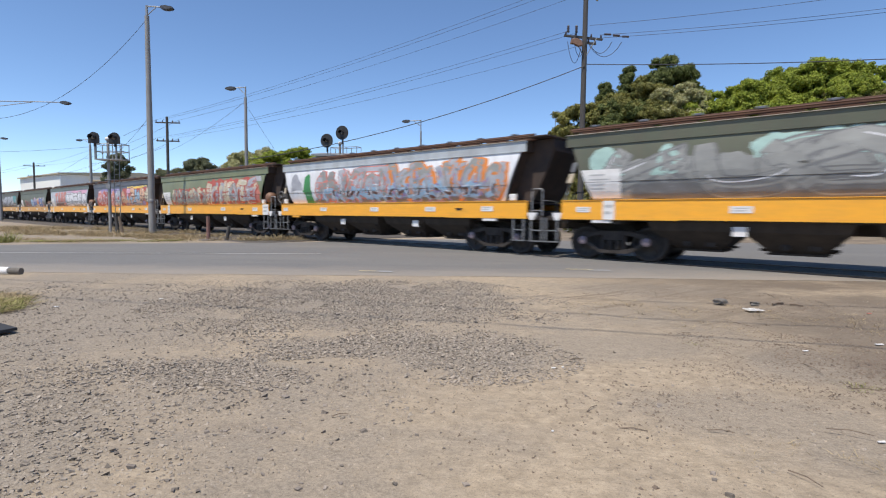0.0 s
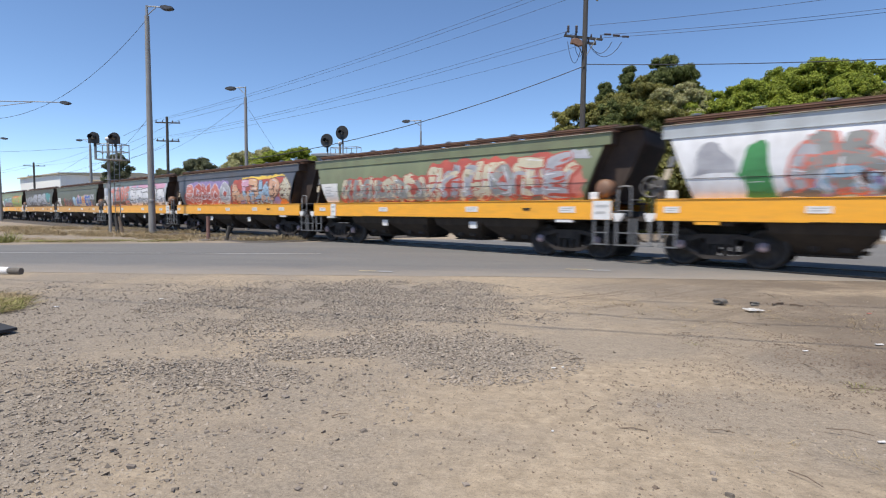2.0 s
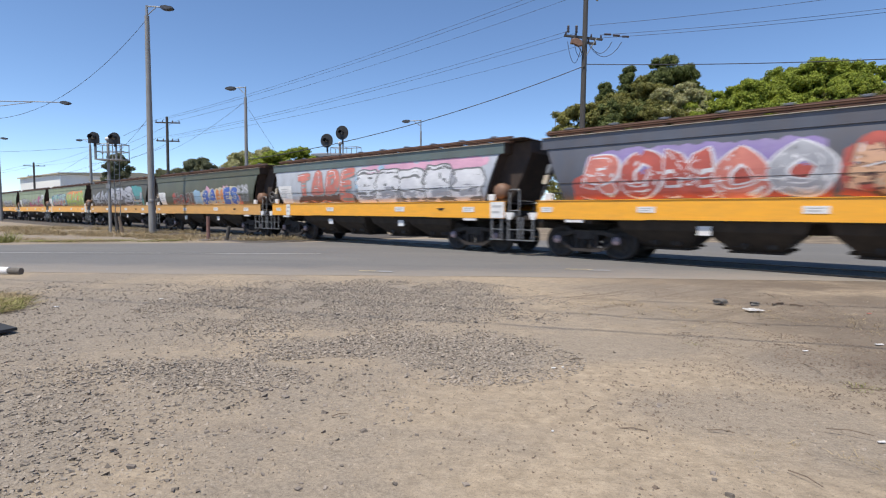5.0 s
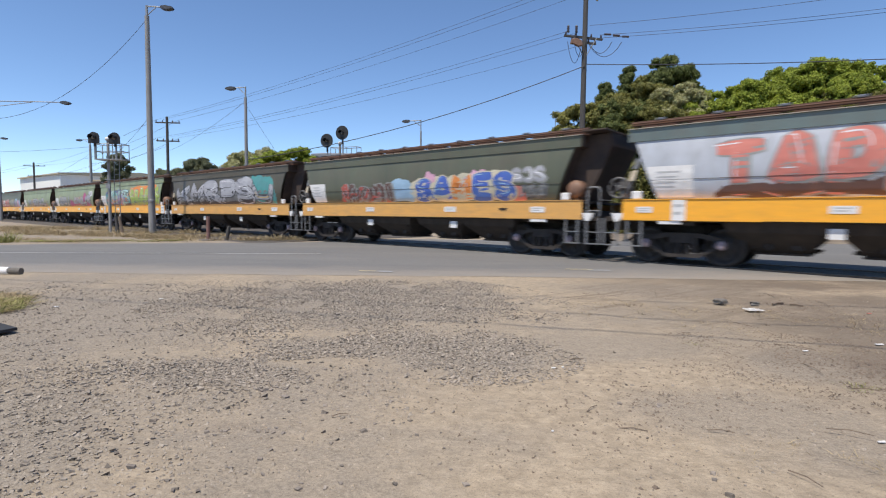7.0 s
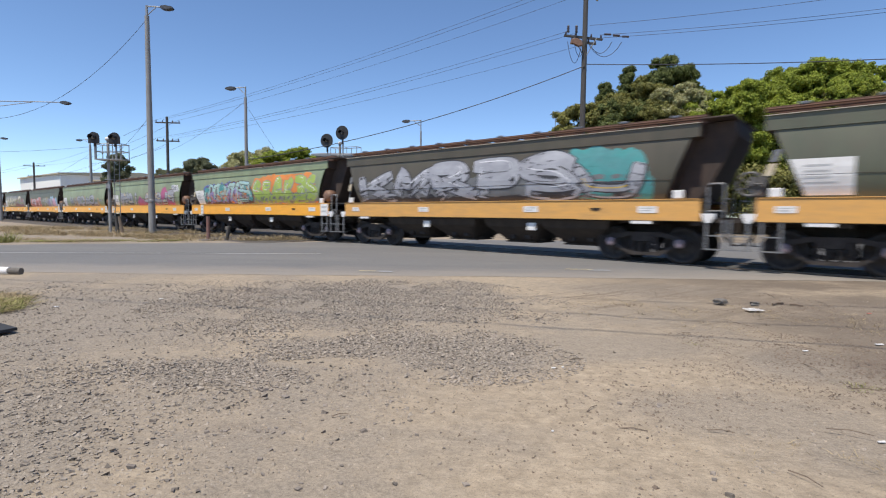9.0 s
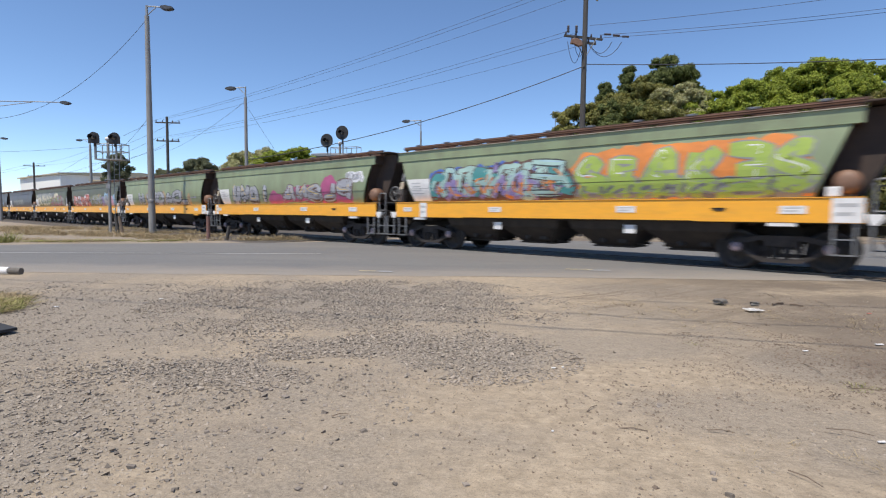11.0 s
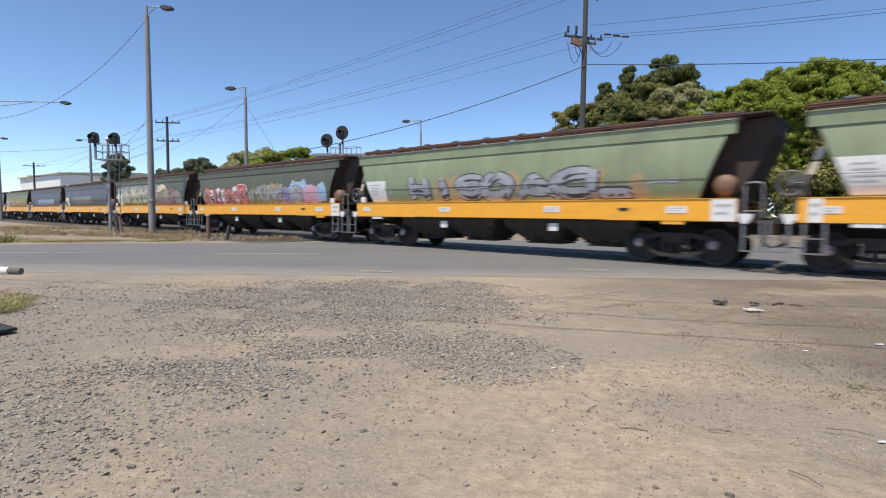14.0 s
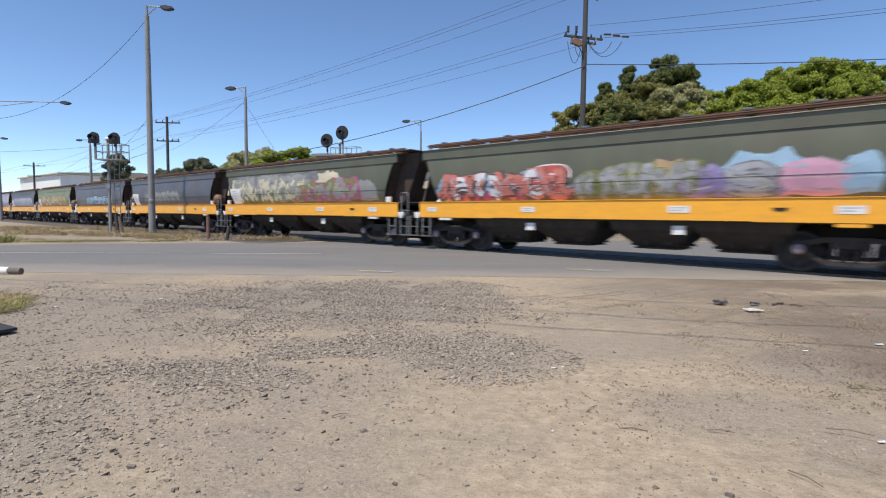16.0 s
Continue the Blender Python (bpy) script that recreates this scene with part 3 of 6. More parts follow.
def spring_mesh(bm):
    lathe(bm, [(0.07, 0.28)] + [(0.07 + 0.018 * (k % 2), 0.30 + 0.02 * k) for k in range(12)] + [(0.06, 0.54)], "z", (0, -1.02, 0), 8)


def bolster_mesh(bm):
    box(bm, -0.24, 0.24, -1.09, 1.09, 0.55, 0.70)
    box(bm, -0.22, 0.22, -0.94, 0.94, 0.48, 0.74)
    box(bm, -0.35, 0.35, -0.30, 0.30, 0.74, 0.96)
    for x in (-0.46, 0.46):
        box(bm, x - 0.05, x + 0.05, -0.92, 0.92, 0.40, 0.52)


def wheelset_mesh(bm):
    tube(bm, [(0, -0.95, 0), (0, 0.95, 0)], 0.075, 10)
    for s in (-1, 1):
        pr = [(0.09, 0.735), (0.16, 0.745), (0.34, 0.765), (0.36, 0.745), (0.485, 0.742), (0.49, 0.765), (0.462, 0.78), (0.458, 0.865), (0.38, 0.87), (0.35, 0.80), (0.17, 0.795), (0.13, 0.87), (0.09, 0.875)]
        lathe(bm, [(r, s * y) for r, y in pr], "y", (0, 0, 0), 24)
        # balance bosses make the turning show
        for k in range(3):
            a = k * math.tau / 3
            x, z = 0.25 * math.cos(a), 0.25 * math.sin(a)
            box(bm, x - 0.04, x + 0.04, min(s * 0.79, s * 0.83), max(s * 0.79, s * 0.83), z - 0.04, z + 0.04)


def hub_mesh(bm):
    for s in (0,):
        lathe(bm, [(0.10, -0.94), (0.115, -1.0), (0.115, -1.12), (0.085, -1.14), (0.03, -1.15)], "y", (s * 0.8765, 0, 0.515), 12)


def placard(bm, x, z, w, h, y=-1.404, lines=2):
    box(bm, x - w / 2, x + w / 2, y - 0.006, y, z - h / 2, z + h / 2, 0)
    for k in range(lines):
        zz = z + h * (0.22 - 0.36 * k)
        box(bm, x - w * 0.36, x + w * (0.34 - 0.15 * k), y - 0.009, y - 0.0062, zz - h * 0.07, zz + h * 0.07, 1)


# Flat spray-paint shapes that follow the curve of the side sheet.
def on_sheet(u, z, lift):
    z = min(max(z, 1.626), 3.06)
    lim = half_length(z) - 0.04
    return (min(max(u, -lim), lim), -half_width(z) - lift, z)


def smooth_line(pts, per=7):
    """Points on a smooth curve through a few points."""
    pts = [np.array(p, float) for p in pts]
    if len(pts) == 2:
        return [pts[0] + (pts[1] - pts[0]) * k / per for k in range(per + 1)]
    ext = [2 * pts[0] - pts[1]] + pts + [2 * pts[-1] - pts[-2]]
    res = []
    for a, b, c, d in zip(ext, ext[1:], ext[2:], ext[3:]):
        for k in range(per):
            t = k / per
            res.append(0.5 * ((2 * b) + (c - a) * t + (2 * a - 5 * b + 4 * c - d) * t * t + (3 * b - a - 3 * c + d) * t ** 3))
    return res + [pts[-1]]


def stroke(V, F, I, line, width, lift, slot, rng):
    """A sprayed stroke: a strip of even width with rounded ends."""
    n = len(line)
    base = len(V)
    for i, p in enumerate(line):
        d = line[min(i + 1, n - 1)] - line[max(i - 1, 0)]
        d = d / (np.linalg.norm(d) + 1e-9)
        nrm = np.array((-d[1], d[0]))
        w = width * (0.74 if i in (0, n - 1) else 0.95 if i in (1, n - 2) else 1.0)
        for s in (-0.5, 0.0, 0.5):
            q = p + nrm * w * s
            V.append(on_sheet(q[0], q[1], lift))
    for i in range(n - 1):
        for s in (0, 1):
            a = base + 3 * i + s
            F.append((a, a + 1, a + 4, a + 3))
            I.append(slot)


def cloud(V, F, I, u0, u1, z0, z1, lift, slot, rng, ragged=0.17):
    """A sprayed patch with lobed, uneven edges on all sides."""
    n, rows = max(8, int((u1 - u0) / 0.10)), 9
    ph = rng.uniform(0, 50)
    reach = min(0.45, 0.3 * (u1 - u0))
    base = len(V)
    for i in range(n + 1):
        u = u0 + (u1 - u0) * i / n
        near = min(i, n - i) * (u1 - u0) / n
        edge = 0.45 + 0.55 * math.sqrt(min(1.0, near / reach))
        lobe = abs(noise.noise((u * 2.3, ph, 0)))
        top = z0 + (z1 - z0) * edge + ragged * (1.5 * lobe - 0.35) + 0.3 * ragged * noise.noise((u * 7, ph, 2))
        bot = z0 + ragged * 0.6 * noise.noise((u * 1.3, ph, 5))
        for k in range(rows):
            z = bot + (max(top, bot + 0.05) - bot) * k / (rows - 1)
            side = max(0.0, 1 - near / reach) * (1 if i < n / 2 else -1)
            V.append(on_sheet(u + 0.30 * side * (0.3 + noise.noise((z * 2.5, ph, 9 if side > 0 else 14))), z, lift))
    for i in range(n):
        for k in range(rows - 1):
            a = base + i * rows + k
            F.append((a, a + rows, a + rows + 1, a + 1))
            I.append(slot)


def corner_line(pts, per=4):
    """Points along straight runs with hard corners."""
    pts = [np.array(p, float) for p in pts]
    res = []
    for a, b in zip(pts, pts[1:]):
        res += [a + (b - a) * k / per for k in range(per)]
    return res + [pts[-1]]


def piece(V, F, I, u0, u1, z0, z1, n, slots, rng, fat=0.21, sharp=False):
    """A row of tangled, bowed spray shapes that spell nothing: outline, fill, shade and gleam."""
    line, fill, shade, gleam = slots
    w = (u1 - u0) / n
    h = z1 - z0
    jobs = []
    curve = (lambda pts: corner_line(pts)) if sharp else smooth_line
    for k in range(n):
        c = u0 + (k + 0.5) * w
        lean = rng.uniform(-0.25, 0.35) * w
        for side in (-1, 1):
            bow, lo, hi = rng.uniform(-0.35, 0.35) * w, rng.uniform(-0.05, 0.18), rng.uniform(0.72, 1.08)
            a = c + side * w * rng.uniform(0.18, 0.36)
            jobs.append(curve([(a - lean * 0.5, z0 + lo * h), (a + bow, z0 + 0.35 * h), (a + bow * 0.6 + lean * 0.3, z0 + 0.65 * h), (a + lean, z0 + hi * h), (a + lean - side * w * rng.uniform(0.05, 0.5), z0 + (hi - 0.06) * h)]))
        if rng.random() < 0.75:
            y0, y1 = rng.uniform(0.1, 0.8), rng.uniform(0.1, 0.9)
            jobs.append(curve([(c - w * 0.42, z0 + y0 * h), (c, z0 + (y0 + y1) / 2 * h + rng.uniform(-0.2, 0.2) * h), (c + w * rng.uniform(0.4, 0.8), z0 + y1 * h)]))
    rng.shuffle(jobs)
    for j in jobs:
        stroke(V, F, I, [p + np.array((0.05, -0.04)) for p in j], fat * rng.uniform(1.1, 1.35) + 0.12, 0.004, line, rng)
    for j in jobs:
        f = fat * rng.uniform(0.75, 1.25)
        up = 0.0065 + rng.uniform(0, 0.0012)
        if sharp:
            stroke(V, F, I, [q + np.array((0.03, -0.03)) for q in j], f * 1.25, up - 0.0003, line, rng)
        stroke(V, F, I, j, f, up, shade if sharp and rng.random() < 0.4 else fill, rng)
        m = len(j)
        if rng.random() < 0.75:
            stroke(V, F, I, [p + np.array((0.02, -f * 0.22)) for p in j[m // 4: max(m // 4 + 5, 2 * m // 3)]], f * 0.5, 0.009, shade, rng)
        if rng.random() < 0.7:
            q = rng.randrange(0, m // 2)
            stroke(V, F, I, [p + np.array((-f * 0.26, f * 0.18)) for p in j[q: q + max(4, m // 3)]], f * 0.17, 0.011, gleam, rng)


def blocks(V, F, I, u0, u1, z0, z1, n, slots, rng):
    """A row of swollen solid shapes pressed together, each with a dark edge, small dark notches and a gleam along its top."""
    line, fill, shade, gleam = slots
    w, h = (u1 - u0) / n, z1 - z0
    shapes = []
    for k in range(n):
        shapes.append((u0 + k * w + rng.uniform(-0.06, 0.04) * w, u0 + (k + 1) * w + rng.uniform(-0.04, 0.10) * w, rng.uniform(-0.05, 0.04) * h, rng.uniform(0.84, 1.06) * h,
                       rng.uniform(-0.16, 0.20) * w, rng.uniform(0, 50), rng.uniform(0.05, 0.40)))

    def body(sh, grow, lift, slot):
        a, b, lo, hi, lean, ph, rnd = sh
        cols, rows = 12, 9
        base = len(V)
        for i in range(cols + 1):
            e = 2 * i / cols - 1
            cut = (1 - math.sqrt(max(0.0, 1 - abs(e) ** 5))) * rnd * h * 0.8
            for k in range(rows):
                q = k / (rows - 1)
                z = z0 + lo - grow + cut * 0.5 + (hi - lo + 2 * grow - cut * 1.5) * q + 0.08 * h * noise.noise((e * 1.3, ph, q))
                wob = 0.22 * w * noise.noise((q * 2.2, ph, 3 if e < 0 else 8)) * abs(e)
                u = (a + b) / 2 + e * ((b - a) / 2 + grow) + lean * (q - 0.5) + wob
                V.append(on_sheet(u, z, lift))
        for i in range(cols):
            for k in range(rows - 1):
                p = base + i * rows + k
                F.append((p, p + rows, p + rows + 1, p + 1))
                I.append(slot)

    for k, sh in enumerate(shapes):
        up = 0.004 + 0.0012 * k
        body(sh, 0.055, up, line)
        body(sh, 0.0, up + 0.0004, fill)
        a, b, lo, hi, lean, ph, rnd = sh
        c = (a + b) / 2
        m = rng.uniform(0.35, 0.65)
        for q in range(rng.choice((1, 2, 2))):
            x, y = c + rng.uniform(-0.2, 0.25) * w, z0 + (m + rng.uniform(-0.3, 0.3)) * h
            stroke(V, F, I, smooth_line([(x, y), (x + rng.uniform(-0.05, 0.2) * w, y + rng.uniform(-0.15, 0.2) * h)], 4), 0.07 + 0.05 * rng.random(), up + 0.0007, line, rng)
        stroke(V, F, I, smooth_line([(c - 0.3 * w, z0 + 0.25 * h), (c, z0 + rng.uniform(0.1, 0.35) * h), (c + 0.32 * w, z0 + 0.28 * h)]), 0.30 * h, up + 0.0005, shade, rng)
        t = z0 + hi
        if rng.random() < 0.45:
            continue
        stroke(V, F, I, smooth_line([(a + 0.12 * w + lean * 0.4, t - 0.12 * h - rnd * 0.15 * h), (c + lean * 0.5, t - 0.03 * h), (b - 0.16 * w + lean * 0.4, t - 0.10 * h - rnd * 0.15 * h)]), 0.032, up + 0.0008, gleam, rng)


# Skeletons of painted letters in a unit square: strokes of (across, up); a leading 1 marks a smooth stroke.
GLYPHS = {
    "A": [(0, (0.0, 0.0), (0.42, 1.0), (0.60, 1.0), (1.0, 0.0)), (0, (0.2, 0.32), (0.82, 0.32))],
    "C": [(1, (0.95, 0.82), (0.5, 1.0), (0.05, 0.6), (0.1, 0.15), (0.55, 0.0), (0.95, 0.18))],
    "D": [(0, (0.12, 0.0), (0.12, 1.0)), (1, (0.12, 0.98), (0.7, 0.95), (0.98, 0.55), (0.75, 0.08), (0.12, 0.02))],
    "E": [(0, (0.95, 1.0), (0.1, 0.95), (0.1, 0.02), (0.95, 0.0)), (0, (0.1, 0.5), (0.8, 0.52))],
    "H": [(0, (0.08, 0.0), (0.08, 1.0)), (0, (0.9, 0.0), (0.9, 0.95)), (0, (0.08, 0.45), (0.9, 0.5))],
    "I": [(0, (0.45, 0.0), (0.5, 1.0))],
    "K": [(0, (0.12, 0.0), (0.12, 0.95)), (0, (0.95, 1.0), (0.25, 0.48), (1.0, 0.0))],
    "L": [(0, (0.12, 1.0), (0.1, 0.03), (0.95, 0.0))],
    "M": [(0, (0.0, 0.0), (0.08, 1.0), (0.5, 0.35), (0.92, 1.0), (1.0, 0.0))],
    "N": [(0, (0.05, 0.0), (0.08, 0.95), (0.88, 0.05), (0.92, 1.0))],
    "O": [(1, (0.5, 1.0), (0.04, 0.6), (0.12, 0.12), (0.5, 0.0), (0.9, 0.14), (0.95, 0.65), (0.5, 1.0))],
    "P": [(0, (0.14, 0.0), (0.14, 1.0)), (1, (0.14, 0.97), (0.75, 0.98), (0.95, 0.68), (0.7, 0.4), (0.14, 0.38))],
    "R": [(0, (0.14, 0.0), (0.14, 1.0)), (1, (0.14, 0.97), (0.75, 0.95), (0.9, 0.7), (0.65, 0.46), (0.14, 0.44)), (0, (0.45, 0.45), (1.0, 0.0))],
    "S": [(1, (0.95, 0.84), (0.5, 1.0), (0.08, 0.76), (0.3, 0.54), (0.75, 0.46), (0.95, 0.2), (0.5, 0.0), (0.02, 0.16))],
    "T": [(0, (0.0, 0.95), (1.0, 1.0)), (0, (0.5, 0.95), (0.5, 0.0))],
    "U": [(1, (0.08, 1.0), (0.06, 0.4), (0.3, 0.03), (0.7, 0.03), (0.9, 0.4), (0.92, 1.0))],
    "V": [(0, (0.0, 1.0), (0.38, 0.0), (0.6, 0.0), (1.0, 1.0))],
    "Z": [(0, (0.0, 0.95), (0.95, 1.0), (0.05, 0.05), (1.0, 0.0))],
    ">": [(0, (0.0, 0.3), (0.6, 0.35), (0.55, 0.0), (1.0, 0.55), (0.55, 1.0), (0.6, 0.7), (0.0, 0.65))],
}


CLEAR = ("TAPE", "SAMES")


def word(V, F, I, text, u0, u1, z0, za, zb, slots, rng, fat=0.2, edge=0.036, drop=(0.05, -0.03), base=0.004):
    """A row of fat painted letters whose tops run from za to zb: drop shade, edge, fill (colours in turn), and a gleam on top.
    All but the clear words are bent, turned about and overlapped until they are mere shapes."""
    wild = 0.0 if text in CLEAR else 1.0
    line, fills, gleam = slots
    n = len(text)
    for k, ch in enumerate(text):
        a = u0 + (u1 - u0) * (k - 0.04) / n
        wide = (u1 - u0) / n * 1.08
        top = za + (zb - za) * (k + 0.5) / n + rng.uniform(0.03, 0.14)
        lean = rng.uniform(-0.05, 0.12) * wide
        lo = z0 + rng.uniform(-0.02, 0.05)
        f = min(fat * rng.uniform(0.95, 1.12), 0.36 * (top - lo), 0.44 * wide)
        up = base + 0.0012 * k
        lines = []
        flip = wild and rng.random() < 0.5
        sway, bend = wild * rng.uniform(-0.22, 0.22), wild * rng.uniform(-0.12, 0.12)
        for g in GLYPHS[ch]:
            shape = [((1 - x if flip else x) + wild * rng.uniform(-0.13, 0.13), y + wild * rng.uniform(-0.08, 0.06)) for x, y in g[1:]]
            pts = [(a + f / 2 + (wide - f) * (x + sway * (y - 0.5)) + lean * y, lo + f * 0.4 + (top - lo - f * 0.8) * min(1.02, max(-0.02, y + bend * x))) for x, y in shape]
            ln = smooth_line(pts, 6) if g[0] else corner_line(pts, 5)
            ln[0], ln[-1] = ln[0] + 0.6 * (ln[0] - ln[1]), ln[-1] + 0.6 * (ln[-1] - ln[-2])
            lines.append(ln)
        q = 0
        for shift, width, slot, by in ((drop, f + edge, line, 0.0), ((0, 0), f + 2 * edge, line, 0.0002), ((0, 0), f, fills[k % len(fills)], 0.0006)):
            for ln in lines:
                stroke(V, F, I, [p + np.array(shift) for p in ln], width, up + by + 0.00004 * q, slot, rng)
                q += 1
        for ln in lines:
            m = max(4, len(ln) // 2)
            b = rng.randrange(0, max(1, len(ln) - m))
            stroke(V, F, I, [p + np.array((-f * 0.24, f * 0.28)) for p in ln[b:b + m]], 0.030, up + 0.0010, gleam, rng)


def spray(name, a, b, rough=0.55, scale=1.6):
    return mat("spray_" + name, a, b, scale, rough, grime=tuple(0.45 * x for x in b), gscale=2.5, gamount=0.35, stretch=(1, 1, 1.5))


C = {
    "black": spray("black", (0.03, 0.03, 0.035), (0.06, 0.055, 0.06)),
    "white": spray("white", (0.80, 0.79, 0.80), (0.62, 0.61, 0.64)),
    "silver": spray("silver", (0.44, 0.44, 0.47), (0.30, 0.30, 0.33)),
    "grey": spray("grey", (0.22, 0.22, 0.22), (0.14, 0.14, 0.14)),
    "stone": spray("warm_grey", (0.33, 0.33, 0.31), (0.24, 0.24, 0.23)),
    "peach": spray("peach", (0.70, 0.42, 0.24), (0.62, 0.36, 0.26)),
    "mint": spray("mint", (0.42, 0.60, 0.54), (0.32, 0.46, 0.42)),
    "red": spray("red", (0.55, 0.11, 0.08), (0.38, 0.09, 0.07)),
    "salmon": spray("salmon", (0.68, 0.24, 0.18), (0.52, 0.16, 0.13)),
    "orange": spray("orange", (0.80, 0.26, 0.05), (0.62, 0.22, 0.06)),
    "yellow": spray("yellow", (0.85, 0.60, 0.10), (0.75, 0.50, 0.10)),
    "lime": spray("lime", (0.42, 0.52, 0.10), (0.30, 0.42, 0.09)),
    "green": spray("green", (0.06, 0.28, 0.09), (0.05, 0.20, 0.07)),
    "teal": spray("teal", (0.06, 0.32, 0.30), (0.10, 0.26, 0.27)),
    "blue": spray("blue", (0.07, 0.12, 0.48), (0.08, 0.16, 0.40)),
    "sky": spray("sky_blue", (0.36, 0.52, 0.66), (0.28, 0.42, 0.56)),
    "purple": spray("purple", (0.24, 0.17, 0.40), (0.34, 0.28, 0.46)),
    "magenta": spray("magenta", (0.50, 0.10, 0.24), (0.36, 0.09, 0.18)),
    "pink": spray("pink", (0.70, 0.38, 0.50), (0.58, 0.32, 0.42)),
    "tan": spray("tan", (0.48, 0.34, 0.18), (0.38, 0.27, 0.16)),
    "cream": spray("cream", (0.66, 0.58, 0.42), (0.50, 0.46, 0.34)),
    "brown": spray("brown", (0.16, 0.08, 0.06), (0.11, 0.06, 0.05)),
    "olive": spray("olive", (0.22, 0.23, 0.07), (0.16, 0.17, 0.06)),
}


def body_paint(name, a, b):
    return mat(name, a, b, 1.1, 0.5, grime=(0.14, 0.10, 0.075), gscale=1.7, gamount=0.45, stretch=(1, 1, 0.35), bump=0.12, bscale=2.2)


P_GREEN = body_paint("faded_green_wagon_paint", (0.285, 0.335, 0.195), (0.225, 0.27, 0.158))
P_MIDGREEN = body_paint("mid_green_wagon_paint", (0.225, 0.25, 0.14), (0.175, 0.20, 0.115))
P_DARKGREEN = body_paint("dark_green_wagon_paint", (0.120, 0.128, 0.085), (0.088, 0.095, 0.065))
P_SLATE = body_paint("slate_wagon_paint", (0.116, 0.126, 0.158), (0.084, 0.092, 0.116))
P_SILVER = body_paint("silver_wagon_paint", (0.528, 0.550, 0.594), (0.429, 0.451, 0.495))
P_WHITE = body_paint("whitened_wagon_paint", (0.82, 0.82, 0.83), (0.70, 0.70, 0.72))
P_LILAC = body_paint("pale_lilac_wagon_paint", (0.418, 0.418, 0.528), (0.330, 0.330, 0.418))

P_BROWNGREEN = body_paint("brown_green_wagon_paint", (0.098, 0.086, 0.058), (0.070, 0.062, 0.044))
P_PALEGREY = body_paint("pale_grey_wagon_paint", (0.50, 0.53, 0.55), (0.42, 0.45, 0.47))
P_TEALGREY = body_paint("dull_teal_wagon_paint", (0.145, 0.185, 0.175), (0.11, 0.145, 0.14))

# wagons whose eave band has another colour; wagons with a hand brake in sight; wagons with no air tank in sight
EAVES = {1: P_PALEGREY, 4: P_TEALGREY}
BRAKES = (1, 4, 5, 7, 8, 9, 12, 14, 16, 18)
NO_TANK = (1, 3, 6, 11, 13, 17)

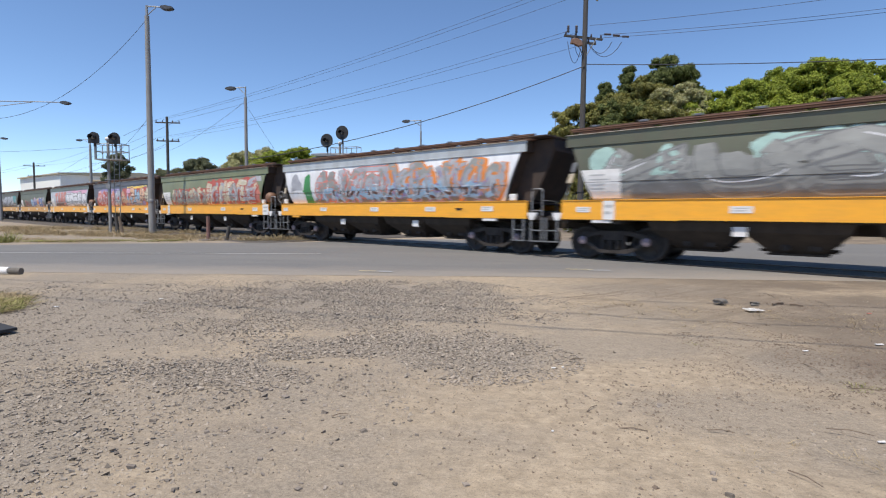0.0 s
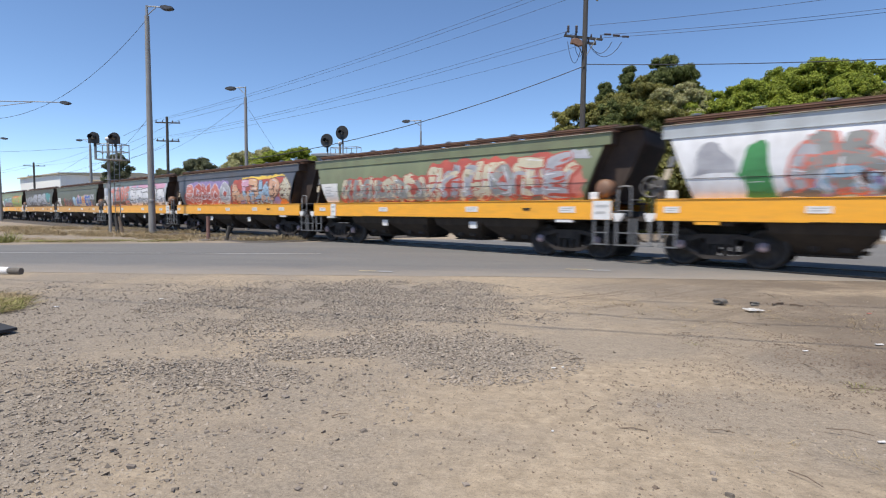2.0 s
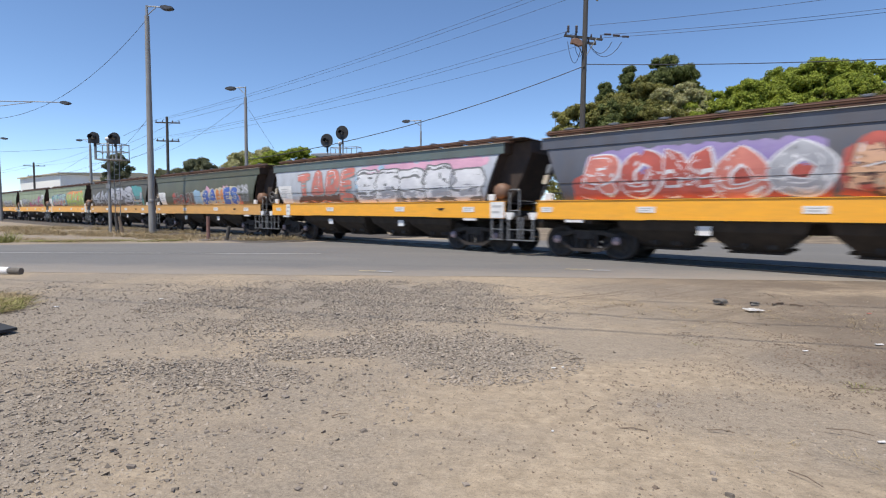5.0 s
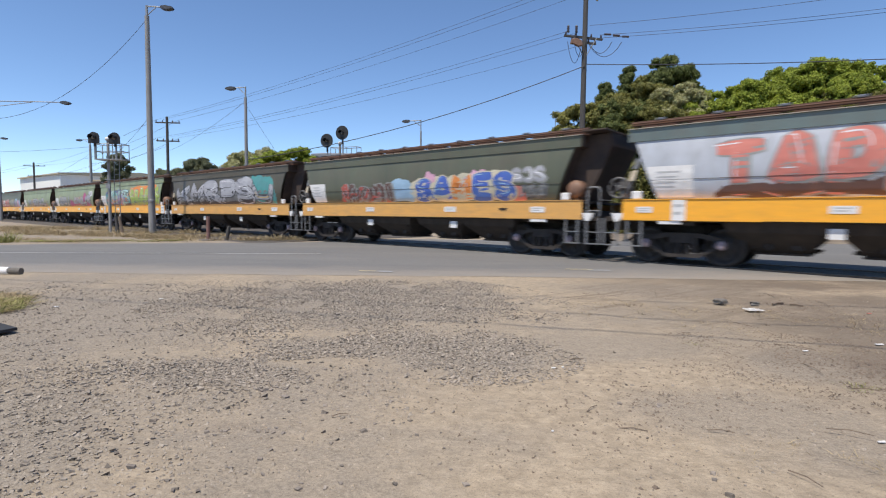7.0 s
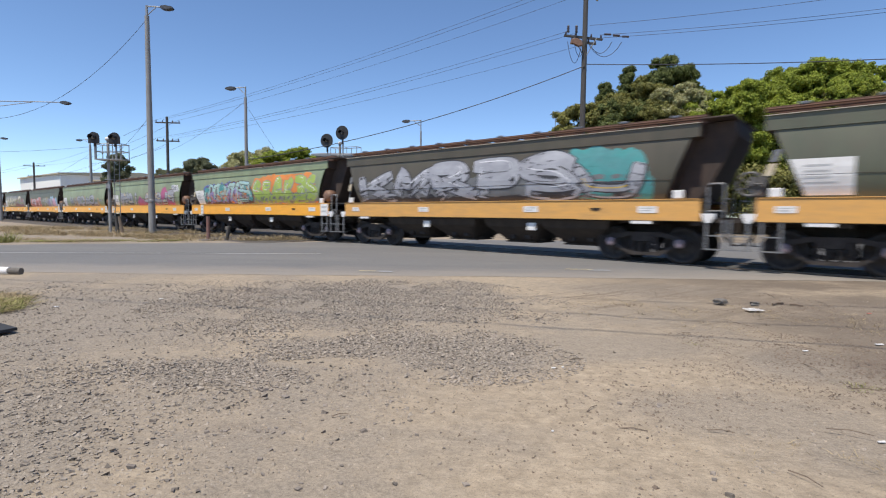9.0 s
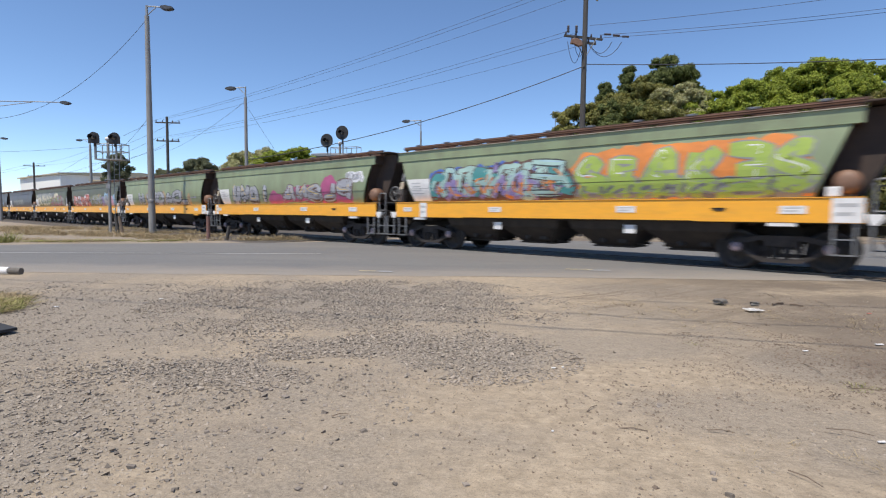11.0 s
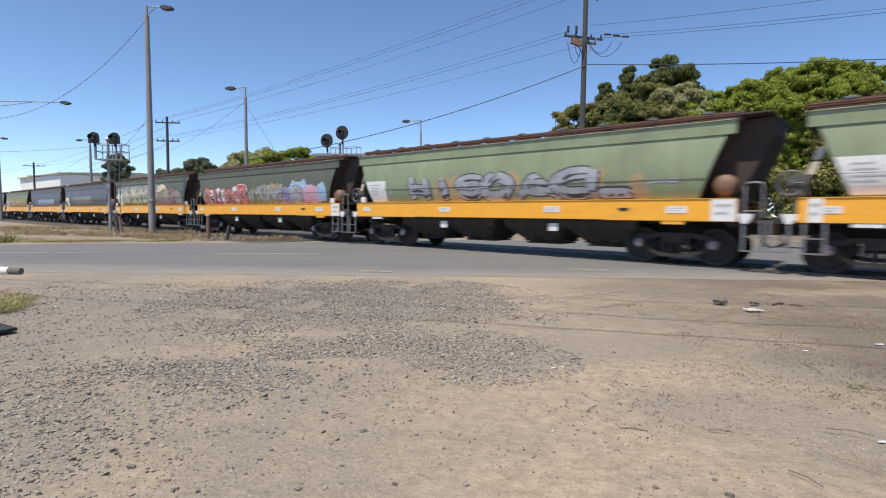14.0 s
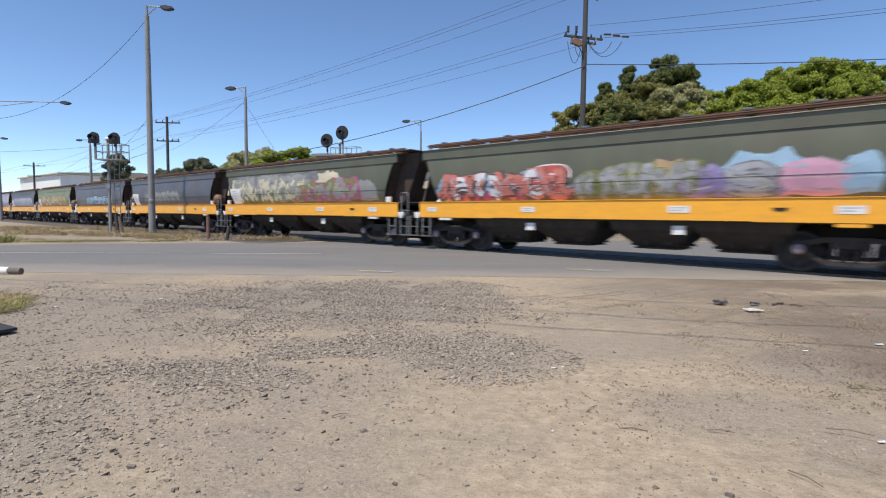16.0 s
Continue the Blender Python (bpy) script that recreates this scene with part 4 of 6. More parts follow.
# colour words, body paint, sill paint, clouds (from, to, bottom, top, colour), pieces (from, to, bottom, top, count, colours)
WAGONS = [
    ("dark green with grey and mint graffiti", P_DARKGREEN, M_YELLOW, [(-6.1, 6.2, 1.63, 2.62, "stone"), (-6.0, -4.9, 2.2, 2.96, "mint"), (-4.2, -3.5, 2.2, 2.9, "mint"), (-2.2, 0.4, 2.5, 3.02, "mint"), (-4.8, 6.0, 1.63, 2.1, "grey")],
     [("w", "NUO", -5.6, 0.9, 1.66, 2.88, 2.90, 0.46, "grey", ("stone", "stone", "stone"), "white"), ("w", "SO", 0.4, 5.8, 1.66, 2.9, 2.92, 0.50, "grey", ("stone", "mint"), "white"), ("w", "D", -2.2, 0.2, 1.9, 2.8, 2.9, 0.26, "grey", ("stone",), "mint")], True),
    ("white with grey, orange and sky-blue graffiti", P_WHITE, M_YELLOW, [(-5.9, -5.0, 2.2, 2.9, "silver"), (-4.9, -4.1, 1.64, 2.85, "green"), (-4.0, 5.6, 1.64, 2.15, "sky"), (-2.2, 5.4, 1.64, 2.5, "silver"), (-4.2, 5.7, 1.64, 1.84, "grey")],
     [("a", -3.9, 0.6, 1.76, 2.82, 6, ("salmon", "stone", "silver", "white")), ("a", 0.4, 5.7, 1.76, 2.98, 7, ("orange", "stone", "silver", "purple")), ("p", -3.4, 5.4, 1.72, 2.25, 12, ("purple", "sky", "brown", "white")), ("w", "MZ", -3.6, 0.6, 1.8, 2.75, 2.9, 0.16, "salmon", ("stone", "silver"), "white")], False),
    ("green with red and cream graffiti", P_MIDGREEN, M_YELLOW, [(-4.7, 0.2, 1.64, 2.55, "red"), (-0.2, 5.6, 1.64, 2.95, "red"), (4.9, 5.9, 1.70, 2.75, "salmon"), (5.2, 6.1, 2.75, 3.02, "silver"), (-4.6, 5.6, 1.64, 1.80, "grey")],
     [("a", -4.6, 0.0, 1.68, 2.5, 8, ("red", "cream", "stone", "white")), ("w", "SIVOTE", 0.0, 5.5, 1.64, 2.66, 2.84, 0.30, "red", ("cream", "silver", "cream", "stone"), "white"), ("a", 0.0, 5.5, 1.66, 2.78, 8, ("red", "cream", "silver", "white")), ("p", -4.2, 0.0, 1.7, 2.0, 6, ("brown", "stone", "stone", "cream"))], True),
    ("slate blue with purple, orange and sky-blue graffiti", P_SLATE, M_YELLOW, [(-5.2, 0.2, 2.2, 2.92, "purple"), (-5.6, 0.3, 1.64, 2.35, "red"), (0.2, 5.9, 1.64, 2.88, "red"), (1.4, 5.6, 2.86, 2.98, "yellow"), (0.9, 5.2, 1.64, 2.0, "purple"), (4.9, 5.7, 1.64, 2.3, "orange")],
     [("w", "ROMOO", -5.3, 0.1, 1.64, 2.70, 2.72, 0.32, "white", ("salmon", "red", "red", "salmon", "silver"), "white"), ("w", "ATENP>", 0.3, 5.95, 1.66, 2.66, 2.80, 0.34, "brown", ("peach", "pink", "peach", "sky", "peach", "cream"), "white"), ("a", 1.0, 4.4, 1.68, 2.2, 4, ("brown", "sky", "peach", "cream"))], False),
    ("silver-blue with salmon and silver graffiti", P_SILVER, M_YELLOW, [(-4.6, -0.4, 1.64, 1.98, "brown"), (-0.5, 5.9, 1.64, 2.60, "silver"), (-0.2, 6.1, 2.72, 3.04, "pink"), (0.8, 1.3, 2.8, 3.02, "sky"), (-0.6, -0.2, 2.2, 2.75, "sky")],
     [("w", "TAPE", -4.5, -0.55, 1.65, 2.85, 2.92, 0.34, "stone", ("salmon",), "white"), ("b", -0.4, 5.8, 1.66, 2.82, 5, ("grey", "white", "silver", "white"))], True),
    ("dark green with blue, cream and red graffiti", P_DARKGREEN, M_YELLOW_OLD, [(-3.9, -0.9, 1.66, 2.10, "red"), (-1.2, 0.3, 1.66, 2.48, "sky"), (0.0, 4.5, 1.64, 2.46, "cream"), (0.6, 1.4, 2.3, 2.6, "pink"), (2.6, 3.7, 2.3, 2.62, "pink"), (3.3, 4.3, 2.2, 2.6, "cream"), (4.3, 4.9, 1.66, 2.0, "salmon")],
     [("a", -3.9, -0.9, 1.66, 2.25, 7, ("stone", "red", "brown", "silver")), ("w", "SAMES", 0.25, 4.5, 1.63, 2.36, 2.44, 0.29, "cream", ("blue", "blue", "orange", "blue", "blue"), "sky"), ("w", "SCS", 4.35, 5.5, 2.18, 2.55, 2.45, 0.10, "stone", ("silver",), "white"), ("p", 4.6, 5.5, 1.72, 2.05, 4, ("grey", "stone", "grey", "silver"))], True),
    ("dark brown-green with large silver and teal graffiti", P_BROWNGREEN, M_YELLOW_OLD, [(-5.8, 5.4, 1.64, 2.4, "grey"), (3.4, 5.6, 1.64, 2.94, "teal"), (3.0, 4.6, 2.5, 3.02, "teal"), (-5.6, 3.6, 1.64, 1.80, "black")],
     [("w", "KMRPS", -5.7, 3.5, 1.63, 2.70, 2.95, 0.50, "black", ("silver",), "white"), ("w", "U", 3.2, 5.3, 1.66, 2.55, 2.6, 0.50, "black", ("silver",), "yellow")], False),
    ("green with blue, teal, orange and lime graffiti", P_GREEN, M_YELLOW, [(-5.0, 0.4, 1.66, 2.62, "brown"), (-5.1, 0.2, 2.35, 2.74, "blue"), (0.2, 6.0, 1.66, 2.85, "orange"), (1.0, 5.8, 2.6, 2.98, "orange"), (0.4, 6.0, 1.66, 2.1, "stone")],
     [("a", -4.9, 0.2, 1.72, 2.62, 6, ("brown", "teal", "mint", "orange")), ("p", -4.8, 0.0, 1.70, 2.3, 7, ("brown", "purple", "orange", "peach")), ("w", "AMNE", -4.9, 0.2, 1.75, 2.62, 2.66, 0.15, "black", ("mint", "teal", "purple"), "sky"), ("w", "SEAKES", 0.45, 5.9, 1.66, 2.66, 2.78, 0.33, "stone", ("lime",), "white"), ("p", 0.6, 5.6, 1.68, 2.1, 7, ("stone", "lime", "grey", "lime"))], True),
    ("pale green with silver, yellow and magenta graffiti", P_GREEN, M_YELLOW, [(-1.2, 0.3, 1.64, 2.12, "magenta"), (0.2, 3.0, 1.64, 2.40, "magenta"), (3.0, 4.4, 1.64, 2.72, "magenta"), (4.2, 5.3, 1.64, 2.42, "magenta"), (4.7, 5.9, 2.45, 2.85, "white")],
     [("w", "UNOI", -4.7, -1.05, 1.64, 2.60, 2.52, 0.34, "black", ("silver",), "yellow"), ("w", "ANSLP", 0.1, 5.2, 1.64, 2.30, 2.50, 0.36, "brown", ("silver",), "yellow"), ("p", 4.8, 5.8, 2.5, 2.8, 4, ("white", "silver", "stone", "white"))], True),
    ("pale green with silver black-edged graffiti", P_GREEN, M_YELLOW, [(-2.8, -0.6, 1.66, 2.45, "tan"), (0.2, 0.9, 1.9, 2.42, "tan"), (3.1, 3.7, 1.64, 2.35, "tan"), (4.1, 4.7, 1.64, 2.30, "tan"), (4.6, 5.4, 1.98, 2.14, "silver"), (-4.9, -4.5, 1.9, 2.2, "silver")],
     [("w", "HI", -3.95, -1.75, 1.63, 2.42, 2.42, 0.46, "black", ("silver",), "silver"), ("w", "SO", -1.65, 0.65, 1.63, 2.38, 2.42, 0.46, "black", ("silver",), "silver"), ("w", "AD", 0.75, 3.3, 1.63, 2.34, 2.42, 0.52, "black", ("silver",), "silver"), ("b", 3.4, 4.15, 1.66, 1.92, 1, ("black", "silver", "stone", "silver"))], True),
    ("dark grey-green with blue, red and tan graffiti", P_DARKGREEN, M_YELLOW, [(-5.9, -0.8, 1.64, 2.45, "sky"), (-5.9, -0.8, 1.64, 1.95, "magenta"), (-0.8, 2.4, 1.64, 2.45, "olive"), (1.0, 2.4, 1.70, 2.55, "tan"), (2.2, 4.2, 1.64, 2.3, "purple"), (2.8, 4.6, 2.1, 2.62, "sky"), (3.9, 5.2, 1.66, 2.42, "pink"), (5.0, 5.8, 1.70, 2.52, "sky")],
     [("a", -5.8, -0.9, 1.68, 2.5, 7, ("brown", "white", "salmon", "sky")), ("w", "R", -2.4, -1.0, 1.66, 2.5, 2.5, 0.24, "white", ("red",), "white"), ("a", -0.7, 2.3, 1.68, 2.4, 5, ("olive", "stone", "silver", "cream")), ("w", "OS", 1.9, 4.0, 1.66, 2.3, 2.35, 0.24, "grey", ("purple", "silver"), "cream"), ("w", ">", 3.9, 5.3, 1.68, 2.36, 2.36, 0.34, "stone", ("pink",), "cream")], False),
    ("dark olive with cream, pink and olive graffiti", P_DARKGREEN, M_YELLOW, [(-6.0, 3.4, 2.3, 2.95, "cream"), (-5.6, 2.0, 2.55, 3.0, "grey"), (-2.2, 5.6, 1.72, 2.5, "stone"), (-5.0, -1.6, 1.72, 2.3, "olive"), (-0.8, 4.6, 1.85, 2.55, "olive")],
     [("a", -0.6, 4.4, 1.8, 2.5, 7, ("magenta", "olive", "stone", "lime")), ("p", -5.4, 0.0, 1.75, 2.5, 6, ("olive", "cream", "stone", "cream")), ("p", -5.6, 1.0, 2.3, 2.85, 6, ("grey", "stone", "cream", "cream"))], True),
    ("slate grey with a few silver tags", P_SLATE, M_YELLOW, [(-4.0, 2.0, 1.9, 2.4, "grey")], [("p", -3.6, 1.6, 1.95, 2.35, 6, ("grey", "stone", "grey", "silver"))], True),
    ("slate blue with faint grey tags", P_SLATE, M_YELLOW, [(-5.0, 4.0, 1.72, 2.3, "grey")], [("b", -3.0, 3.6, 1.8, 2.4, 6, ("black", "sky", "grey", "silver"))], False),
    ("olive green with tan graffiti", P_MIDGREEN, M_YELLOW, [(-5.2, 5.2, 1.72, 2.3, "tan")], [("p", -4.6, 4.6, 1.8, 2.5, 7, ("olive", "tan", "cream", "cream"))], True),
    ("slate blue with silver graffiti", P_SLATE, M_YELLOW, [(-5.2, 5.2, 1.72, 2.6, "sky")], [("b", -4.6, 4.6, 1.8, 2.6, 6, ("purple", "silver", "sky", "white"))], True),
    ("pale lilac with few marks", P_LILAC, M_YELLOW, [(-3.0, 3.0, 1.72, 2.1, "purple")], [("p", -3.6, 2.6, 1.8, 2.3, 5, ("purple", "silver", "purple", "white"))], False),
    ("dark green with grey graffiti", P_DARKGREEN, M_YELLOW, [(-5.2, 5.2, 1.72, 2.3, "grey")], [("b", -4.6, 4.6, 1.8, 2.4, 6, ("black", "silver", "grey", "white"))], True),
    ("mid green with silver graffiti", P_MIDGREEN, M_YELLOW, [(-4.2, 4.2, 1.72, 2.2, "grey")], [("b", -3.6, 3.6, 1.8, 2.4, 5, ("black", "silver", "grey", "white"))], False),
    ("slate grey with red graffiti", P_SLATE, M_YELLOW, [(-4.2, 4.2, 1.72, 2.2, "red")], [("p", -3.6, 3.6, 1.8, 2.4, 5, ("black", "salmon", "grey", "white"))], True),
]


# metres that the train has gone along the track: seconds, metres
GONE = [(0, 0), (0.5, 4.14), (1.0, 8.52), (1.5, 12.72), (2.0, 17.01), (2.5, 21.10), (3.0, 25.58), (3.5, 29.72), (4.0, 34.15), (4.2, 35.86), (4.7, 40.02), (5.2, 44.14), (5.8, 49.09), (6.3, 53.23), (6.5, 54.96),
        (7.0, 59.45), (7.5, 63.59), (8.0, 68.15), (8.5, 72.36), (9.0, 76.87), (9.2, 78.61), (9.7, 82.94), (10.3, 88.16), (10.8, 92.55), (11.3, 96.91), (11.5, 98.71), (12.0, 103.18), (12.5, 107.51),
        (13.0, 112.14), (13.5, 116.40), (14.0, 120.91), (14.5, 125.19), (15.0, 129.91), (15.5, 134.19), (16.0, 138.76)]


def travel(t):
    return float(np.interp(t, [g[0] for g in GONE], [g[1] for g in GONE]))


def wagon_at(j, t):
    return travel(t) - 0.27 - PITCH * j


SPINNING = []
TRAIN = []


def build_wagon(j):
    words, paint, sill_paint, clouds, pieces, panel = WAGONS[j]
    rng = random.Random(100 + j)
    w = thing("grain_hopper_wagon", TRACK @ Matrix.Translation((wagon_at(j, 0), 0, 0)), "yellow-silled hopper wagon, " + words, "wagon", "wagons of the grain train")
    TRAIN.append(w)
    flip = Matrix.Rotation(math.pi, 4, "Z")
    # body
    near = part("side_sheet", shared("side_sheet:near" + paint.name, lambda bm: bm.from_mesh(mesh_of("t", side_sheet(-1))), paint), None, w)
    part("side_sheet", shared("side_sheet:far" + paint.name, lambda bm: bm.from_mesh(mesh_of("t", side_sheet(1))), paint), None, w)
    for m in (None, flip):
        def put(name, key, build, mt, parent=w, label=""):
            ob = part(name, shared(key, build, *(mt if isinstance(mt, tuple) else (mt,))), None, parent, label)
            if m is not None:
                ob.matrix_local = m
            return ob
        band = EAVES.get(j, paint)
        put("eave_band", "eave_band:" + band.name, lip_mesh, band)
        put("eave_flange", "eave_flange", flange_mesh, M_SUNLIT_FLANGE, label="eave flange coloured pale as if sunlit")
        sill = put("side_sill", "side_sill:" + sill_paint.name, sill_mesh, sill_paint, label="yellow side sill")
        put("end_sheet", "end_sheet", end_mesh, M_ENDS, label="dark sloping end sheet")
        put("end_band", "end_band", end_band_mesh, M_ENDS, label="dark band over the end sheet")
        if m is None:
            put("end_hood", "end_hood", end_hood_mesh, M_ENDS, label="deep dark end casing")
            put("end_canopy", "end_canopy", end_shade_plate_mesh, M_ENDS, label="dark plate added to shade the end casing")
        put("end_shelf", "end_shelf", end_shelf_mesh, M_ENDS)
        put("headstock", "headstock", headstock_mesh, M_BLACK)
        put("end_platform", "end_platform", platform_mesh, M_BLACK)
        put("coupler", "coupler", coupler_mesh, M_BLACK)
        if m is None:
            put("handrail", "handrail", handrail_mesh, M_GREY, label="grey end handrail")
            put("handrail", "handrail:far", lambda bm: (handrail_mesh(bm), bmesh.ops.scale(bm, vec=(1, -1, 1), verts=list(bm.verts))), M_GREY, label="grey end handrail")
        # hanging steps, near and far side of this end
        for x in (6.76, 6.14):
            if x == 6.14 and (m is not None or j % 3 == 0):
                continue
            for at in (x, -x - 0.41):
                st = part("step", shared("step", stirrup_mesh, M_GREY), None, w, "hanging steel step")
                st.matrix_local = (m or Matrix()) @ Matrix.Translation((at, 0, 0))
    part("roof", shared("roof", roof_mesh, M_RUST), None, w, "rusty hatch roof")
    part("roof_walkway", shared("roof_walkway", walkway_mesh, M_RUST), None, w, "rusty roof walkway and hatch rails")
    for k in range(10):
        h = part("hatch_latch", shared("hatch_latch", hatch_mesh, M_HATCH), None, w)
        h.location = (-5.9 + 1.31 * k, -0.98, -0.015)
    # under the sill
    part("centre_sill", shared("centre_sill", centre_sill_mesh, M_BLACK), None, w)
    for x in (-3.28, -1.22, 1.22, 3.28):
        p = part("discharge_hopper", shared("discharge_hopper", pocket_mesh, M_BLACK), None, w)
        p.location.x = x
        g = part("chute_gear", shared("chute_gear", chute_gear_mesh, M_BOGIE), None, p)
    # end gear: hand brake at the trailing end, air tank at the leading end, a leaning number board between
    if j in BRAKES:
        part("brake_wheel", shared("brake_wheel", brake_wheel_mesh, M_WHEELGREY), None, w, "grey hand brake wheel")
    if j not in NO_TANK:
        part("air_reservoir", shared("air_reservoir", reservoir_mesh, M_RUSTTANK if j % 4 != 1 else M_GREYTANK), None, w, "domed air tank lying across the end")
    def board(bm):
        prism(bm, [(-6.22, 2.66), (-6.36, 2.66), (-6.44, 2.40), (-6.31, 2.40)], "y", -1.33, -1.27)
        prism(bm, [(-6.32, 2.36), (-6.46, 2.36), (-6.54, 2.10), (-6.40, 2.10)], "y", -1.33, -1.27, 1)
        tube(bm, [(-6.30, -1.25, 2.66), (-6.62, -1.25, 1.62)], 0.02, 6, slot=0)
    part("number_board", shared("number_board", board, M_GREY, M_BOARD), None, w, "leaning grey and cream board")
    # bogies
    for x in (-5.25, 5.25):
        bo = part("bogie", shared("bogie", bolster_mesh, M_BOGIE), None, w)
        bo.location.x = x
        for m in (None, flip):
            for nm, fn, mt, at in (("sideframe", sideframe_mesh, M_BOGIE, 0), ("coil_spring", spring_mesh, M_BOGIE, -0.11), ("coil_spring", spring_mesh, M_BOGIE, 0.11), ("axle_cap", hub_mesh, M_HUB, -0.8765), ("axle_cap", hub_mesh, M_HUB, 0.8765)):
                o = part(nm, shared(nm, fn, mt), None, bo)
                o.matrix_local = (m or Matrix()) @ Matrix.Translation((at, 0, 0))
        for dx in (-0.8765, 0.8765):
            ws = part("wheelset", shared("wheelset", wheelset_mesh, M_WHEEL), None, bo)
            ws.location = (dx, 0, 0.46)
            SPINNING.append((ws, dx, rng.uniform(0, 120)))
    # placards and markings on the near side
    for x, z, ww, h in (((-6.26, 1.36, 0.36, 0.15), (-3.41, 1.36, 0.44, 0.15), (-0.07, 1.36, 0.46, 0.16), (2.84, 1.37, 0.48, 0.16), (5.24, 1.38, 0.46, 0.16)) if j in (1, 3) else
                        ((-6.05, 1.36, 0.40, 0.15), (-2.18, 1.36, 0.46, 0.16), (1.97, 1.37, 0.50, 0.17), (5.35, 1.36, 0.48, 0.17))):
        bm = bmesh.new()
        placard(bm, x + rng.uniform(-0.12, 0.12), z, ww, h)
        part("placard", bm, (M_WHITE, M_MARK), w)
    for x in (-2.20, 1.98):
        bm = bmesh.new()
        placard(bm, x + rng.uniform(-0.03, 0.03), 0.86, 0.29, 0.22, -1.29, 0)
        part("placard", bm, (M_WHITE, M_MARK), w)
    for x in (-5.48, 5.27):
        bm = bmesh.new()
        box(bm, x - 0.26, x + 0.26, -1.39, -1.30, 1.005, 1.08)
        part("bracket", bm, M_WHITE if rng.random() < 0.75 else sill_paint, w)
    for x in (-6.30, 6.13):
        if rng.random() < 0.8:
            bm = bmesh.new()
            box(bm, x - 0.12, x + 0.12, -1.40, -1.30, 1.63, 1.83)
            soft(bm, 0.015)
            part("marker_block", bm, M_WHITE, w, "white marker block")
    for x in (6.80, -6.80):
        bm = bmesh.new()
        prism(bm, [(x - 0.13, 1.27), (x + 0.17, 1.27), (x + 0.14, 1.16), (x + 0.05, 1.05), (x - 0.05, 1.05), (x - 0.1, 1.16)], "y", -1.40, -1.28)
        part("corner_bracket", bm, M_WHITE, w, "white corner bracket")
    for x, wide, yes in ((6.38, 0.52, j in (2, 4, 7, 9, 10)), (-5.27, 0.32, j in (0, 2, 4, 7)), (-6.34, 0.26, j in (8, 13))):
        if yes:
            bm = bmesh.new()
            placard(bm, x, 1.345, wide, 0.50, -1.412, 2)
            part("end_panel", bm, (M_WHITE, M_MARK), w, "white panel on the sill")
    bm = bmesh.new()
    for dx in (4.05, ):
        box(bm, dx - 0.11, dx + 0.11, -1.412, -1.402, 1.33, 1.39)
        box(bm, dx - 0.16, dx + 0.16, -1.42, -1.402, 1.39, 1.405)
    part("tow_slot", bm, M_BLACK, w)
    if panel:
        V, F, I = [], [], []
        u0, u1, z0, z1 = -5.86, -4.98, 1.66, 2.42
        for i in range(7):
            for k in range(5):
                z = z0 + (z1 - z0) * k / 4
                V.append(on_sheet(u0 - 0.30 * k / 4 + (u1 - u0 + 0.30 * k / 4) * i / 6, z, 0.012))
        for i in range(6):
            for k in range(4):
                a = i * 5 + k
                F.append((a, a + 5, a + 6, a + 1))
                I.append(0)
        for k in range(4):
            zz = 2.26 - 0.12 * k
            b0 = len(V)
            ln = rng.uniform(0.35, 0.6)
            V += [on_sheet(-5.82, zz, 0.015), on_sheet(-5.82 + ln, zz, 0.015), on_sheet(-5.82 + ln, zz + 0.035, 0.015), on_sheet(-5.82, zz + 0.035, 0.015)]
            F.append((b0, b0 + 1, b0 + 2, b0 + 3))
            I.append(1)
        part("data_panel", raw("data_panel", V, F, [M_WHITE, M_MARK], I), None, w, "white data panel with dark bars")
    # graffiti
    used = []
    V, F, I = [], [], []
    def slot(c):
        if c not in used:
            used.append(c)
        return used.index(c)
    for n, (u0, u1, z0, z1, c) in enumerate(clouds):
        cloud(V, F, I, u0, u1, z0, z1, 0.0015 + 0.0006 * n, slot(c), rng)
    for kind, *spec in pieces:
        if kind == "w":
            text, u0, u1, z0, za, zb, fat, line, fills, gleam = spec
            word(V, F, I, text, u0, u1, z0, za, zb, (slot(line), [slot(c) for c in fills], slot(gleam)), rng, fat)
            continue
        u0, u1, z0, z1, n, cs = spec
        if kind == "b":
            blocks(V, F, I, u0, u1, z0, z1, n, [slot(c) for c in cs], rng)
        else:
            piece(V, F, I, u0, u1, z0, z1, n, [slot(c) for c in cs], rng, fat=min(0.34, (0.34 if kind == "a" else 0.26) * (u1 - u0) / n), sharp=kind == "a")
    tagged(part("graffiti", raw("graffiti", V, F, [C[c] for c in used], I), None, w, "spray-painted graffiti shapes"), kind="stuff")
    # long weld seam; its black stands for the shadow of the lap
    bm = bmesh.new()
    for zz in (2.09,):
        tube(bm, [(-half_length(zz) + 0.02, -half_width(zz) - 0.009, zz), (half_length(zz) - 0.02, -half_width(zz) - 0.009, zz)], 0.006, 5)
    part("weld_seam", bm, M_BLACK, w, "lap seam with its shadow drawn in black")
    return w


for j in range(len(WAGONS)):
    build_wagon(j)


